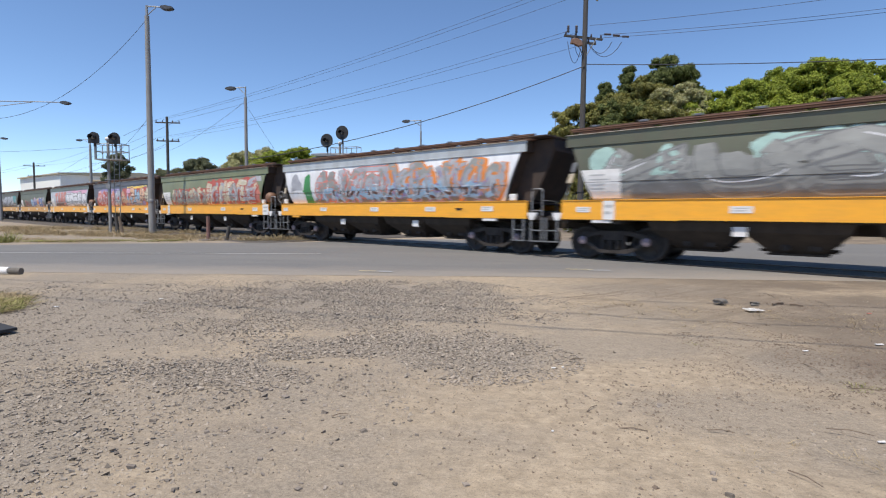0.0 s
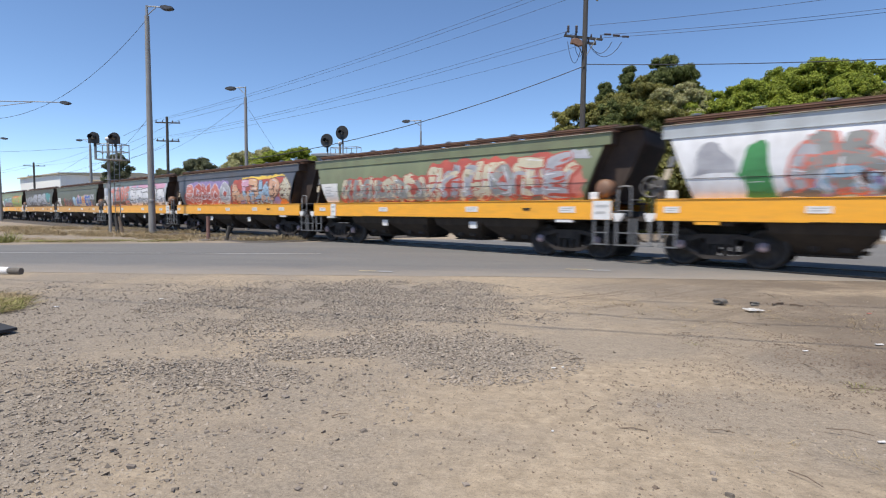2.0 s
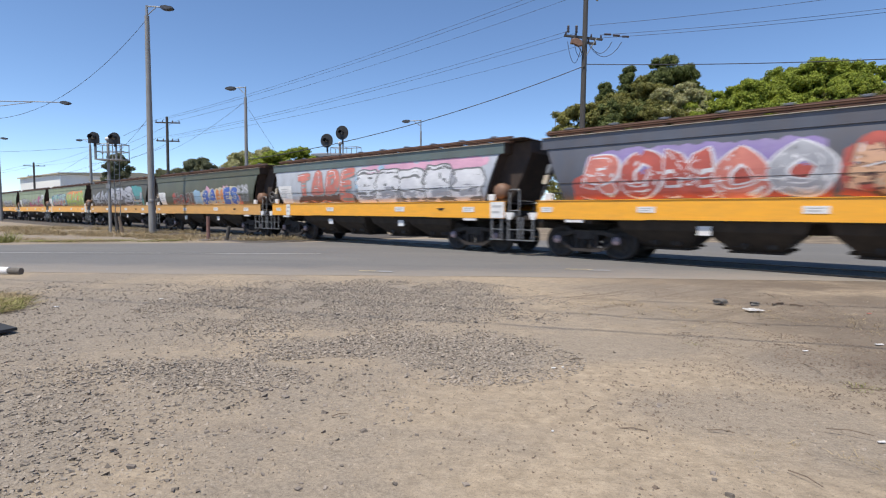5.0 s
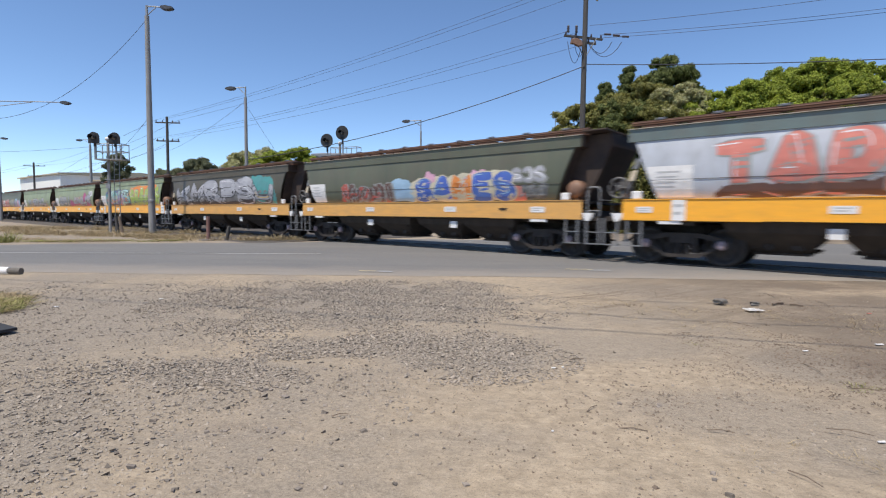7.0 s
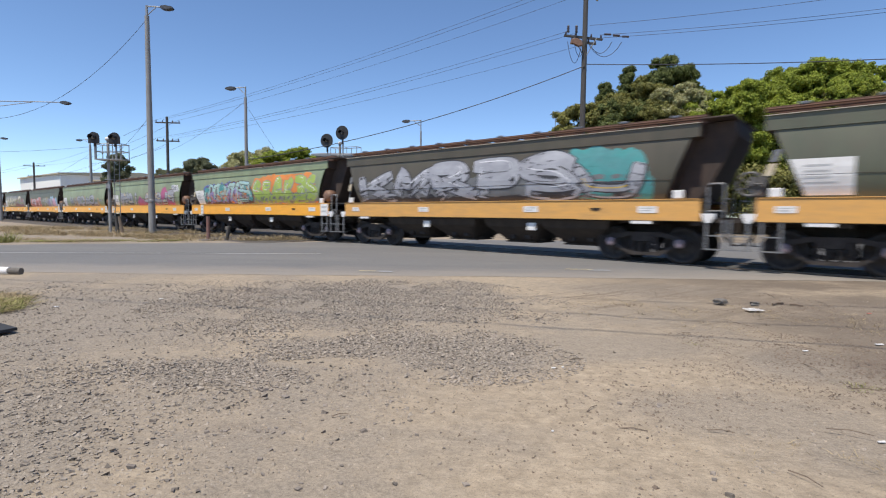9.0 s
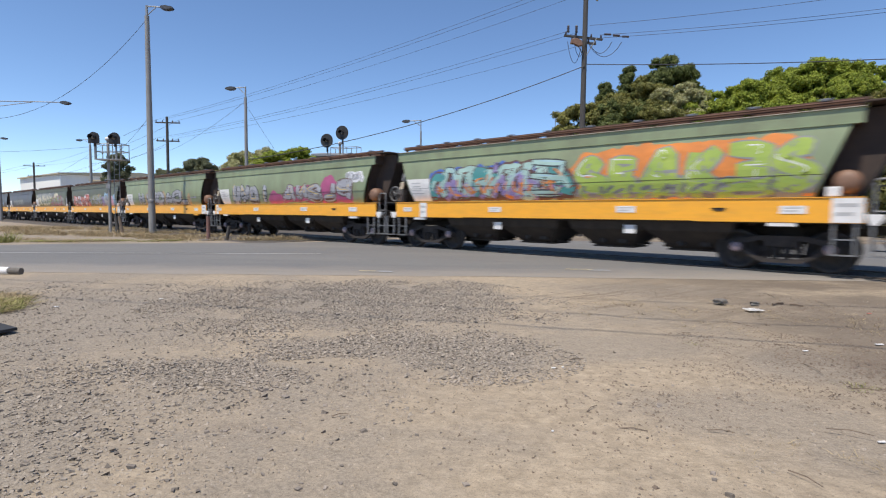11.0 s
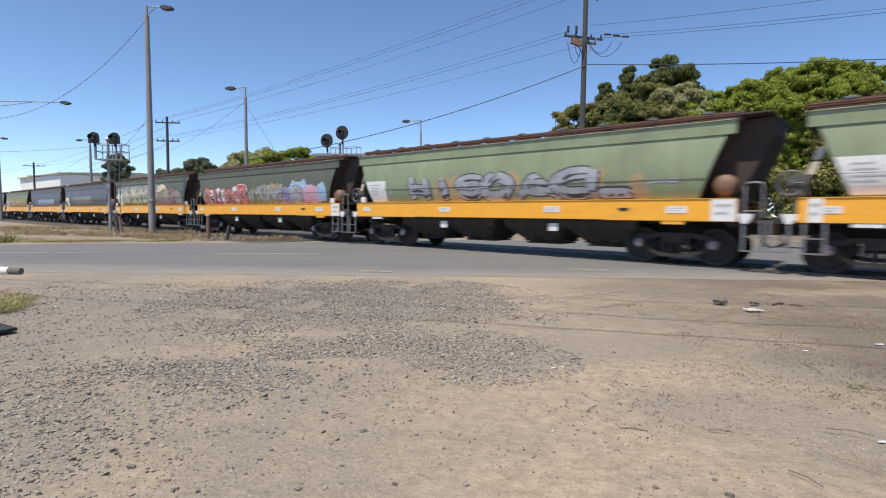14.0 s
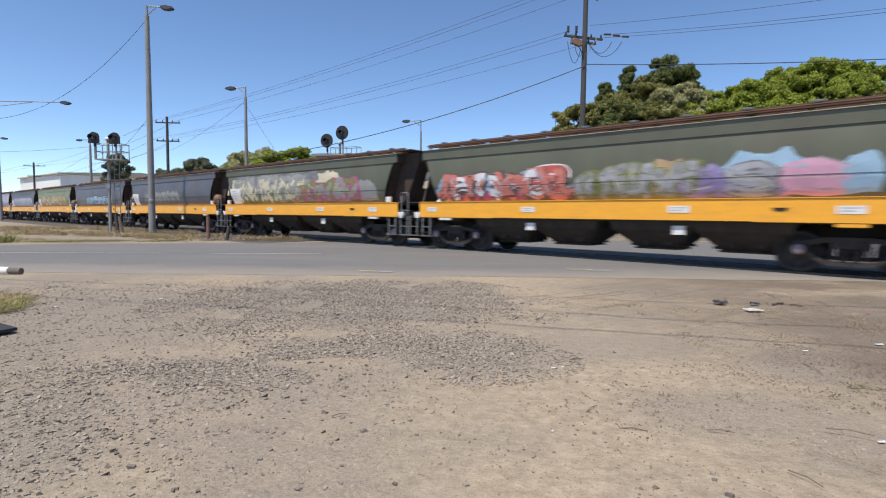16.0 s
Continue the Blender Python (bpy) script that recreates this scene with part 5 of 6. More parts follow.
# ---- poles, lamps, signals and wires ----
def street_lamp(x, y, height, arm, turn, r0=0.16, concrete=True, group="street lamps", split=0.8):
    """A tapered pole with an outreach arm and a flat lamp head; turn: the way of the arm, degrees from +x."""
    t = thing("street_lamp", pose(x, y, 0, 0, 0, turn), ("concrete" if concrete else "grey steel") + " street lamp pole with an outreach arm", "street lamp", group)
    bm = bmesh.new()
    tube(bm, [(0, 0, 0), (0, 0, height * split)], r0, 12, r0 * 0.62)
    pole = part("pole", bm, M_CONCRETE if concrete else M_STEEL, t)
    bm = bmesh.new()
    tube(bm, [(0, 0, height * split), (0, 0, height)], r0 * 0.36, 8)
    part("mast_top", bm, M_STEEL, t)
    bm = bmesh.new()
    tube(bm, [(0, 0, height - 0.05), (arm * 0.6, 0, height - 0.06), (arm, 0, height - 0.10)], 0.035, 6)
    tube(bm, [(0, 0, height - 0.55), (arm * 0.62, 0, height - 0.10)], 0.025, 6)
    part("arm", bm, M_STEEL, t)
    bm = bmesh.new()
    prism(bm, [(arm - 0.05, height - 0.16), (arm - 0.05, height - 0.04), (arm + 0.25, height - 0.0), (arm + 0.62, height - 0.08), (arm + 0.66, height - 0.20), (arm + 0.35, height - 0.27), (arm + 0.08, height - 0.24)], "y", -0.15, 0.15)
    soft(bm, 0.03, 2)
    part("lamp_head", bm, M_DARKMETAL, t)
    return t


big = street_lamp(-16.75, 29.3, 12.75, 0.85, 0, 0.19, split=0.955)
bm = bmesh.new()
lathe(bm, [(0.185, 1.72), (0.190, 1.73), (0.188, 1.92), (0.18, 1.93)], "z", seg=12)
part("pale_band", bm, M_GREY, big, "pale painted band")
street_lamp(-14.05, 36.5, 10.1, 0.75, 180, 0.15, split=0.93)
street_lamp(-2.05, 45.0, 9.5, 1.0, 180, 0.12, False, split=0.9)
street_lamp(-42.7, 62.0, 9.9, 1.0, 180, 0.19, split=0.93)
street_lamp(-53.8, 62.0, 10.0, 0.5, 0, 0.19, split=0.93)
street_lamp(-33.8, 38.0, 9.28, 5.65, 0, 0.14, False, split=0.9)


def crossarm(bm, z, width, turn, sec=0.06):
    c, s = math.cos(turn), math.sin(turn)
    d, n = Vector((c, s, 0)), Vector((-s, c, 0))
    v = [bm.verts.new(d * a + n * b + Vector((0, 0, z + e))) for a in (-width / 2, width / 2) for b in (-sec + 0.15, sec + 0.15) for e in (-sec, sec)]
    for q in ((0, 1, 3, 2), (4, 6, 7, 5), (0, 4, 5, 1), (2, 3, 7, 6), (0, 2, 6, 4), (1, 5, 7, 3)):
        bm.faces.new([v[i] for i in q])


def utility_pole(x, y, height, arms, turn, r=0.17):
    t = thing("utility_pole", pose(x, y, 0), "weathered timber power pole with crossarms and insulators", "utility pole", "power poles")
    bm = bmesh.new()
    tube(bm, [(0, 0, 0), (0, 0, height)], r, 12, r * 0.72)
    part("pole", bm, M_TIMBER, t)
    for z, width in arms:
        bm = bmesh.new()
        crossarm(bm, z, width, turn)
        a = part("crossarm", bm, M_TIMBER, t)
        for k in (-0.46, -0.2, 0.2, 0.46):
            bm = bmesh.new()
            lathe(bm, [(0.02, z + 0.06), (0.05, z + 0.09), (0.07, z + 0.14), (0.04, z + 0.17), (0.06, z + 0.21), (0.03, z + 0.25)], "z", (k * width * math.cos(turn) - 0.15 * math.sin(turn), k * width * math.sin(turn) + 0.15 * math.cos(turn), 0), 8)
            part("insulator", bm, M_INSUL, a)
    return t


PW = Vector((8.55, 32.0, 0))
PM = Vector((-29.05, 54.0, 0))
PF = Vector((-84.8, 106.0, 0))
TW = 0.25
main_pole = utility_pole(PW.x, PW.y, 15.6, [(15.1, 2.4), (12.25, 2.6), (11.95, 1.7)], TW, 0.20)
utility_pole(PM.x, PM.y, 11.2, [(10.6, 2.5), (8.7, 2.3)], 0.1)
utility_pole(PF.x, PF.y, 11.2, [(10.5, 4.2), (8.4, 2.6)], 0.1, 0.22)


def main_pole_gear():
    bm = bmesh.new()
    tube(bm, [(0, 0, 14.9), (0.4, -0.1, 14.65), (0.6, -0.2, 14.5)], 0.05, 6)
    prism(bm, [(0.30, 14.66), (0.34, 14.76), (0.75, 14.48), (0.70, 14.36)], "y", -0.22, 0.0)
    part("lamp_arm", bm, M_STEEL, main_pole, "short lamp arm")
    bm = bmesh.new()
    prism(bm, [(-0.95, 11.72), (-0.90, 11.98), (-0.62, 12.06), (-0.28, 11.92), (-0.2, 11.62), (-0.45, 11.56), (-0.7, 11.74)], "y", -0.40, -0.16)
    soft(bm, 0.03)
    part("switch_gear", bm, M_RUSTTANK, main_pole, "brown weathered switch gear")
    for x, dx in ((-1.05, -0.18), (-0.55, 0.02)):
        bm = bmesh.new()
        lathe(bm, [(0.05, 12.45), (0.09, 12.50), (0.06, 12.60), (0.09, 12.68), (0.06, 12.76), (0.09, 12.82), (0.03, 12.90)], "z", (x, -0.1, 0), 8)
        part("fuse_holder", bm, M_INSUL, main_pole)
    for x0, x1, drop in ((-1.1, -0.2, 1.3), (-0.7, 0.0, 0.9), (0.2, 1.6, 0.7), (0.1, 2.2, 0.9)):
        bm = bmesh.new()
        tube(bm, [(x0 + (x1 - x0) * k / 10, -0.2, 11.90 - drop * math.sin(math.pi * k / 10) ** 0.8) for k in range(11)], 0.018, 5)
        part("jumper_lead", bm, M_WIRE, main_pole)
    bm = bmesh.new()
    tube(bm, [(0.1, -0.1, 11.10), (0.7, -0.15, 12.15)], 0.03, 6)
    tube(bm, [(-0.1, -0.1, 11.10), (-0.7, -0.15, 12.15)], 0.03, 6)
    part("arm_brace", bm, M_STEEL, main_pole)
    for k in range(3):
        bm = bmesh.new()
        y = 10.70
        tube(bm, [(1.1 + 0.55 * k, -0.25, 12.32 - 0.06 * k), (1.5 + 0.55 * k, -0.3, 12.30 - 0.06 * k)], 0.06, 6)
        part("strain_insulator", bm, M_INSUL, main_pole)


main_pole_gear()


def wire(a, b, sag, r=0.016, label="thin dark overhead cable"):
    a, b = Vector(a), Vector(b)
    bm = bmesh.new()
    n = 24
    r *= 0.62
    tube(bm, [a.lerp(b, k / n) - Vector((0, 0, sag * 4 * (k / n) * (1 - k / n))) for k in range(n + 1)], r, 5)
    return tagged(new("overhead_cable", mesh_of("overhead_cable", bm, M_WIRE)), label, "cable", "overhead cables")


cw, cm = Vector((math.cos(TW), math.sin(TW), 0)), Vector((math.cos(0.1), math.sin(0.1), 0))
for k in (-1.1, -0.5, 1.1):
    wire(PW + cw * k + Vector((0, 0, 15.35)), PM + cm * k + Vector((0, 0, 10.85)), 0.5)
for k in (-1.2, -0.5, 0.5):
    wire(PW + cw * k + Vector((0, 0, 12.45 - 0.5 * (k > 0))), PM + cm * k + Vector((0, 0, 8.95)), 0.5)
wire(PW + Vector((0, -0.2, 10.45)), (-14.05, 36.5, 5.0), 0.7, 0.042)
for k in (-1.1, 1.1):
    wire(PM + cm * k + Vector((0, 0, 10.85)), PF + cm * k * 1.7 + Vector((0, 0, 10.75)), 1.2, 0.022)
    wire(PM + cm * k + Vector((0, 0, 8.95)), PF + cm * k + Vector((0, 0, 8.65)), 1.4, 0.022)
    wire(PF + cm * k + Vector((0, 0, 10.75)), PF + Vector((-70 + k, 45, 10.7)), 1.2, 0.03)
NEXT = Vector((34.0, 24.5, 0))
for z0, z1, off in ((15.4, 15.9, -1.0), (15.3, 15.7, 1.0), (12.95, 14.2, 0.3), (12.45, 13.2, 1.0), (12.3, 13.0, 1.2), (10.6, 9.75, 0.0)):
    wire(PW + cw * off + Vector((0, 0, z0)), NEXT + cw * off * 0.6 + Vector((0, 0, z1)), 0.35, 0.020 if off else 0.042)
BL = Vector((-16.75, 29.3, 0))
wire(BL + Vector((-0.1, 0, 11.9)), (-31.0, 31.0, 7.3), 2.5, 0.018)
wire((-14.2, 36.5, 9.0), PM + Vector((0, 0, 7.6)), 0.3, 0.016)
wire((-14.2, 36.5, 9.1), (-10.6, 38.0, 3.0), 0.05, 0.014, "guy wire of the street lamp")
wire((-42.7, 62.0, 9.0), (-75.0, 66.0, 9.3), 0.7, 0.025)
wire((-42.7, 62.0, 7.0), PM + Vector((0, 0, 8.2)), 0.4, 0.02)
wire((-42.7, 62.0, 6.0), BL + Vector((0.0, 0, 6.6)), 0.5, 0.018)
wire(PF + Vector((0, 0, 8.2)), (-42.7, 62.0, 8.2), 0.8, 0.025)


wire((-42.0, 9.95, 9.0), (22.0, 1.51, 9.0), 0.1, 0.024)
wire((-42.0, 12.61, 9.0), (22.0, -1.89, 9.0), 0.1, 0.022)
wire((-42.0, 12.5, 9.0), (22.0, -3.34, 9.0), 0.1, 0.024)


def signal_head(parent, x, z, y, r, hood):
    """A round black backing board with a hooded lens."""
    bm = bmesh.new()
    lathe(bm, [(r * 0.98, y - 0.02), (r, y - 0.01), (r, y + 0.03), (r * 0.98, y + 0.04)], "y", (x, 0, z), 24)
    if hood:
        box(bm, x - r, x + r, y - 0.012, y + 0.032, z - r * 1.05, z - 0.02)
    head = part("signal_head", bm, M_SIGBLACK, parent, "round black signal backing board")
    bm = bmesh.new()
    pts = [(x + 0.15 * math.cos(a), z + 0.15 * math.sin(a)) for a in np.linspace(-0.3, math.pi + 0.3, 12)]
    for (a0, b0), (a1, b1) in zip(pts, pts[1:]):
        bm.faces.new([bm.verts.new(p) for p in ((a0, y - 0.30, b0), (a1, y - 0.30, b1), (a1, y - 0.02, b1), (a0, y - 0.02, b0))])
    bmesh.ops.remove_doubles(bm, verts=list(bm.verts), dist=0.001)
    bmesh.ops.solidify(bm, geom=list(bm.faces), thickness=0.01)
    part("hood", bm, M_SIGBLACK, head)
    bm = bmesh.new()
    lathe(bm, [(0.11, y - 0.05), (0.10, y - 0.07), (0.03, y - 0.08)], "y", (x, 0, z), 14)
    part("lens", bm, M_LENS, head)
    bm = bmesh.new()
    tube(bm, [(x, y + 0.08, z - r * 1.6), (x, y + 0.08, z + 0.1)], 0.06, 8)
    box(bm, x - 0.12, x + 0.12, y + 0.04, y + 0.25, z - 0.2, z + 0.2)
    part("lamp_case", bm, M_SIGBLACK, head)


def signal(x, y, turn, label, r, heads, hood, base, top, xs, mast_r=0.10):
    t = thing("railway_signal", pose(x, y, 0, 0, 0, turn), label, "railway signal", "railway signals")
    bm = bmesh.new()
    tube(bm, [(0, 0, 0), (0, 0, top + 0.25)], mast_r, 12, mast_r * 0.8)
    mast = part("mast", bm, M_CONCRETE, t)
    bm = bmesh.new()
    lathe(bm, [(0.10, top + 0.22), (0.14, top + 0.27), (0.13, top + 0.36), (0.06, top + 0.42)], "z", seg=12)
    part("mast_cap", bm, M_WHITE, t, "pale domed mast cap")
    bm = bmesh.new()
    box(bm, xs[0], xs[1], -0.35, 0.35, base - 0.06, base)
    part("platform", bm, M_STEEL, t)
    for px in (xs[0] + 0.02, (xs[0] + xs[1]) / 2 + 0.25, xs[1] - 0.02):
        for py in (-0.33, 0.33):
            bm = bmesh.new()
            tube(bm, [(px, py, base), (px, py, top)], 0.022, 6)
            part("guard_post", bm, M_STEEL, t)
    for z in (top, (base + top) / 2):
        bm = bmesh.new()
        tube(bm, [(xs[0], -0.33, z), (xs[1], -0.33, z), (xs[1], 0.33, z), (xs[0], 0.33, z), (xs[0], -0.33, z)], 0.022, 6)
        part("guard_rail", bm, M_STEEL, t)
    for hx, hz in heads:
        signal_head(t, hx, hz, -0.42, r, hood)
        bm = bmesh.new()
        tube(bm, [(hx, -0.28, base), (hx, -0.28, hz)], 0.05, 8)
        part("head_post", bm, M_STEEL, t)
    bm = bmesh.new()
    for sx in (0.12, 0.42):
        tube(bm, [(sx, 0.25, 0), (sx, 0.30, base)], 0.02, 6)
    k = 0.3
    while k < base:
        tube(bm, [(0.12, 0.27, k), (0.42, 0.27, k)], 0.014, 5)
        k += 0.3
    part("ladder", bm, M_STEEL, t)
    return t


near_signal = signal(-18.7, 28.6, 0, "railway signal mast with platform and two round black heads", 0.30, [(-0.50, 5.26), (0.63, 5.24)], True, 4.12, 4.93, (-0.55, 0.98), 0.085)
bm = bmesh.new()
box(bm, -0.16, 0.16, -0.14, 0.14, 2.98, 3.02)
box(bm, -0.12, 0.12, -0.12, -0.09, 2.5, 2.75)
part("mast_clamp", bm, M_STEEL, near_signal)
far_signal = signal(-7.3, 36.0, -18, "railway signal mast with railed platform and two round black heads", 0.48, [(-0.80, 6.32), (0.40, 6.82)], False, 4.8, 5.85, (-0.55, 1.5))


# ---- distance: warehouses ----
def aerial():
    bm = bmesh.new()
    tube(bm, [(0, 0, 0), (0, 0, 10.6)], 0.05, 6, 0.03)
    o = tagged(new("aerial_mast", mesh_of("aerial_mast", bm, M_STEEL)), "thin grey aerial mast before the trees", "mast")
    o.location = (10.1, 47, 0)


aerial()


def warehouse(name, x0, x1, y0, y1, eave, ridge, wall, roof, label, turn=0):
    t = thing(name, pose((x0 + x1) / 2, (y0 + y1) / 2, 0, 0, 0, turn), label, "warehouse")
    w, d = (x1 - x0) / 2, (y1 - y0) / 2
    bm = bmesh.new()
    prism(bm, [(-w, 0), (w, 0), (w, eave), (0.0, ridge), (-w, eave)] if name == "gabled_warehouse" else [(-w, 0), (w, 0), (w, eave), (-w, eave)], "y", -d, d)
    part("wall", bm, wall, t)
    bm = bmesh.new()
    if name == "gabled_warehouse":
        for s in (-1, 1):
            prism(bm, [(0, ridge + 0.05), (s * (w + 0.4), eave - 0.05), (s * (w + 0.4), eave + 0.25), (0, ridge + 0.35)], "y", -d - 0.4, d + 0.4)
    else:
        prism(bm, [(-d - 0.5, eave + 0.02), (d + 0.5, eave + 0.02), (d + 0.5, eave + 0.3), (0, ridge + 0.3), (-d - 0.5, eave + 0.3)], "x", -w - 0.5, w + 0.5)
    part("roof", bm, roof, t)
    for k in range(4):
        bm = bmesh.new()
        x = -w + (k + 0.5) * w / 2
        box(bm, x - 0.5, x + 0.5, -d - 0.04, -d - 0.005, eave * 0.45, eave * 0.62)
        part("wall_vent", bm, M_WALLGREY, t)
    return t


warehouse("long_warehouse", -102, -70.5, 118, 150, 9.3, 10.4, M_WALLWHITE, M_ROOFTAN, "long white warehouse with a tan metal roof", -38)
warehouse("low_shed", -68.5, -64.6, 100, 112, 7.1, 7.3, M_WALLGREY, M_ROOFTAN, "low grey metal shed")
warehouse("low_building", -18, -2, 72, 84, 9.3, 10.2, M_WALLGREY, M_STEEL, "low building with a grey metal roof")


# ---- trees ----
def leaves(rng, clumps, size, density):
    """Many small three-cornered leaf sprays round the clumps (x, y, z, radius, flatness), with larger ones inside."""
    out = []
    for cx, cy, cz, r, flat in clumps:
        n = int(density * r * r * (0.25 if cz < 5.5 else 1.0))
        inner = rng.random(n) < 0.13
        d = rng.normal(size=(n, 3))
        d /= np.linalg.norm(d, axis=1)[:, None]
        lump = 1 + 0.16 * np.sin(d[:, 0] * 6 + cx * 9) * np.sin(d[:, 2] * 5 + cz * 7) + 0.10 * np.sin(d[:, 1] * 11 + cy * 5 + d[:, 2] * 9)
        rad = r * lump * np.where(inner, 0.25 + 0.45 * rng.random(n), 1.10 - 0.38 * rng.random(n) ** 1.5)
        p = d * rad[:, None] * np.array((1, 1, flat)) + np.array((cx, cy, cz))
        nrm = d * 1.3 + 0.5 * rng.normal(size=(n, 3)) + np.array((0, 0, 0.35))
        nrm /= np.linalg.norm(nrm, axis=1)[:, None]
        t1 = np.cross(nrm, rng.normal(size=(n, 3)))
        t1 /= np.linalg.norm(t1, axis=1)[:, None]
        t2 = np.cross(nrm, t1)
        s = (size * rng.uniform(0.6, 1.4, n) * np.where(inner, 2.6, 1.0))[:, None]
        out.append(np.stack([p + t1 * s, p - t1 * s * 0.6 + t2 * s * 0.75, p - t1 * s * 0.6 - t2 * s * 0.75], 1).reshape(-1, 3))
    return np.concatenate(out)


def leaf_mesh(name, co, material):
    """One face for each three points."""
    me = bpy.data.meshes.new(name)
    n = len(co)
    me.vertices.add(n)
    me.vertices.foreach_set("co", co.astype(np.float32).ravel())
    me.loops.add(n)
    me.loops.foreach_set("vertex_index", np.arange(n, dtype=np.int32))
    me.polygons.add(n // 3)
    me.polygons.foreach_set("loop_start", np.arange(0, n, 3, dtype=np.int32))
    me.materials.append(material)
    me.update(calc_edges=True)
    me.validate()
    return me


def tree(x, y, height, radius, leaf, label, seed, low=0.25, size=0.070, density=1500, shape=1.0, clumps=34, tuft=1.0, group="trees beyond the railway"):
    """Trunk, limbs, and a crown of clumps spread unevenly through an oval, with gaps."""
    t = thing("tree", pose(x, y, 0), label, "tree", group)
    rng = np.random.default_rng(seed)
    bm = bmesh.new()
    tube(bm, [(0, 0, 0), (0.1, 0, height * 0.3), (-0.05, 0.1, height * 0.7)], 0.035 * height * 0.6, 8, 0.05)
    cl = []
    mid, half = height * (1 + low) / 2, height * (1 - low) / 2
    for k in range(clumps):
        up = 1 - 2 * (k + rng.random()) / clumps
        turn = 2.39996 * k + rng.uniform(-0.5, 0.5)
        wide = math.sqrt(1 - abs(up) ** 3.2)
        d = (wide * math.cos(turn), wide * math.sin(turn), up)
        q = rng.uniform(0.70, 0.95)
        taper = 1.0 if shape >= 1 else 1.0 - (1 - shape) * (d[2] * q + 1) / 2
        cr = (radius * rng.uniform(0.15, 0.29) + 0.14) * (0.6 + 0.4 * taper) * (0.65 if shape < 1 else 1.0)
        c = (d[0] * q * radius * taper, d[1] * q * radius * taper, mid + d[2] * q * (half - cr * 0.5))
        cl.append((*c, cr, 0.65))
        if k % 4 == 0:
            tube(bm, [(0, 0, height * 0.25), (c[0] * 0.4, c[1] * 0.4, (height * 0.3 + c[2]) / 2), c], 0.09, 5, 0.02)
    if shape < 1:
        cl += [(rng.uniform(-0.15, 0.15), rng.uniform(-0.15, 0.15), height * q, radius * (1.05 - 0.95 * q), 1.2) for q in np.arange(0.35, 0.98, 0.035)]
    part("trunk", bm, M_BARK, t)
    # each large clump carries many small tufts, so that the crown reads as cauliflower heads with dark gaps
    tufts = []
    for x0, y0, z0, r0, flat in cl:
        for k in range(int(9 * (r0 / 0.75) ** 2) + 3):
            v = rng.normal(size=3)
            v /= np.linalg.norm(v)
            v[2] = abs(v[2]) if rng.random() < 0.7 else v[2]
            q = r0 * rng.uniform(0.72, 1.02)
            tufts.append((x0 + v[0] * q, y0 + v[1] * q, z0 + v[2] * q * 0.8, rng.uniform(0.22, 0.42) * tuft, 0.8))
    co = np.concatenate((leaves(rng, tufts, size, density), leaves(rng, [(x0, y0, z0, r0 * 0.72, flat) for x0, y0, z0, r0, flat in cl], size * 1.6, density * 0.12)))
    # an inner mass of leaves keeps the crown from being see-through
    core = leaves(rng, [(0, 0, mid, radius * 0.62 * min(1.0, shape + 0.25), 0.95 * half / radius)], size * 1.8, density * 0.6)
    part("crown", leaf_mesh("crown", np.concatenate((co, core)), leaf), None, t)
    return t


tree(20.5, 48, 16.6, 3.0, M_LEAF_DARK, "tall dark green tree behind the railway", 1, 0.15, clumps=90, shape=1)
tree(17.0, 47, 14.2, 3.4, M_LEAF_OLIVE, "olive green tree behind the railway", 2, 0.1, clumps=50, shape=1)
tree(14.9, 48, 13.9, 3.0, M_LEAF_DARK, "narrow dark conifer behind the railway", 3, 0.1, clumps=46, shape=0.3)
tree(17.6, 50, 16.2, 2.4, M_LEAF_DARK, "slim dark conifer rising above other crowns", 4, 0.1, clumps=40, shape=0.3)
tree(11.9, 46, 11.9, 2.6, M_LEAF_OLIVE, "olive green rounded tree behind the railway", 5, 0.1, clumps=44, shape=1)
tree(13.4, 45, 12.0, 2.9, M_LEAF_OLIVE, "olive green bushy tree behind the railway", 6, 0.05, clumps=42, shape=1)
tree(19.8, 44, 13.2, 3.3, M_LEAF_CREAM, "cream-flowering tree behind the railway", 7, 0.1, clumps=52, shape=1)
tree(17.3, 43, 12.0, 3.0, M_LEAF_OLIVE, "brownish olive shrub tree behind the railway", 8, 0.05, clumps=46, shape=1)
tree(15.1, 43, 11.4, 2.9, M_LEAF_DARK, "dark green shrub tree behind the railway", 9, 0.05, clumps=42, shape=1)
tree(30.6, 45, 15.2, 4.8, M_LEAF_BRIGHT, "broad bright green tree behind the railway", 10, 0.05, clumps=95, shape=1)
tree(34.4, 46, 16.3, 4.1, M_LEAF_BRIGHT, "broad bright green tree behind the railway", 11, 0.05, clumps=90, shape=1)
tree(26.8, 44, 14.0, 3.5, M_LEAF_BRIGHT, "bright green domed tree behind the railway", 12, 0.05, clumps=64, shape=1)
tree(23.4, 43, 12.8, 3.1, M_LEAF_BRIGHT, "bright green bushy tree behind the railway", 13, 0.05, clumps=56, shape=1)
tree(21.2, 42, 11.4, 2.3, M_LEAF_BRIGHT, "bright green low bushy tree behind the railway", 14, 0.05, clumps=40, shape=1)
tree(38.8, 44, 12.9, 3.6, M_LEAF_BRIGHT, "bright green tree behind the railway", 15, 0.05, clumps=56, shape=1)
tree(31.3, 41, 12.0, 2.9, M_LEAF_OLIVE, "olive green bushy tree behind the railway", 16, 0.05, clumps=50, shape=1)
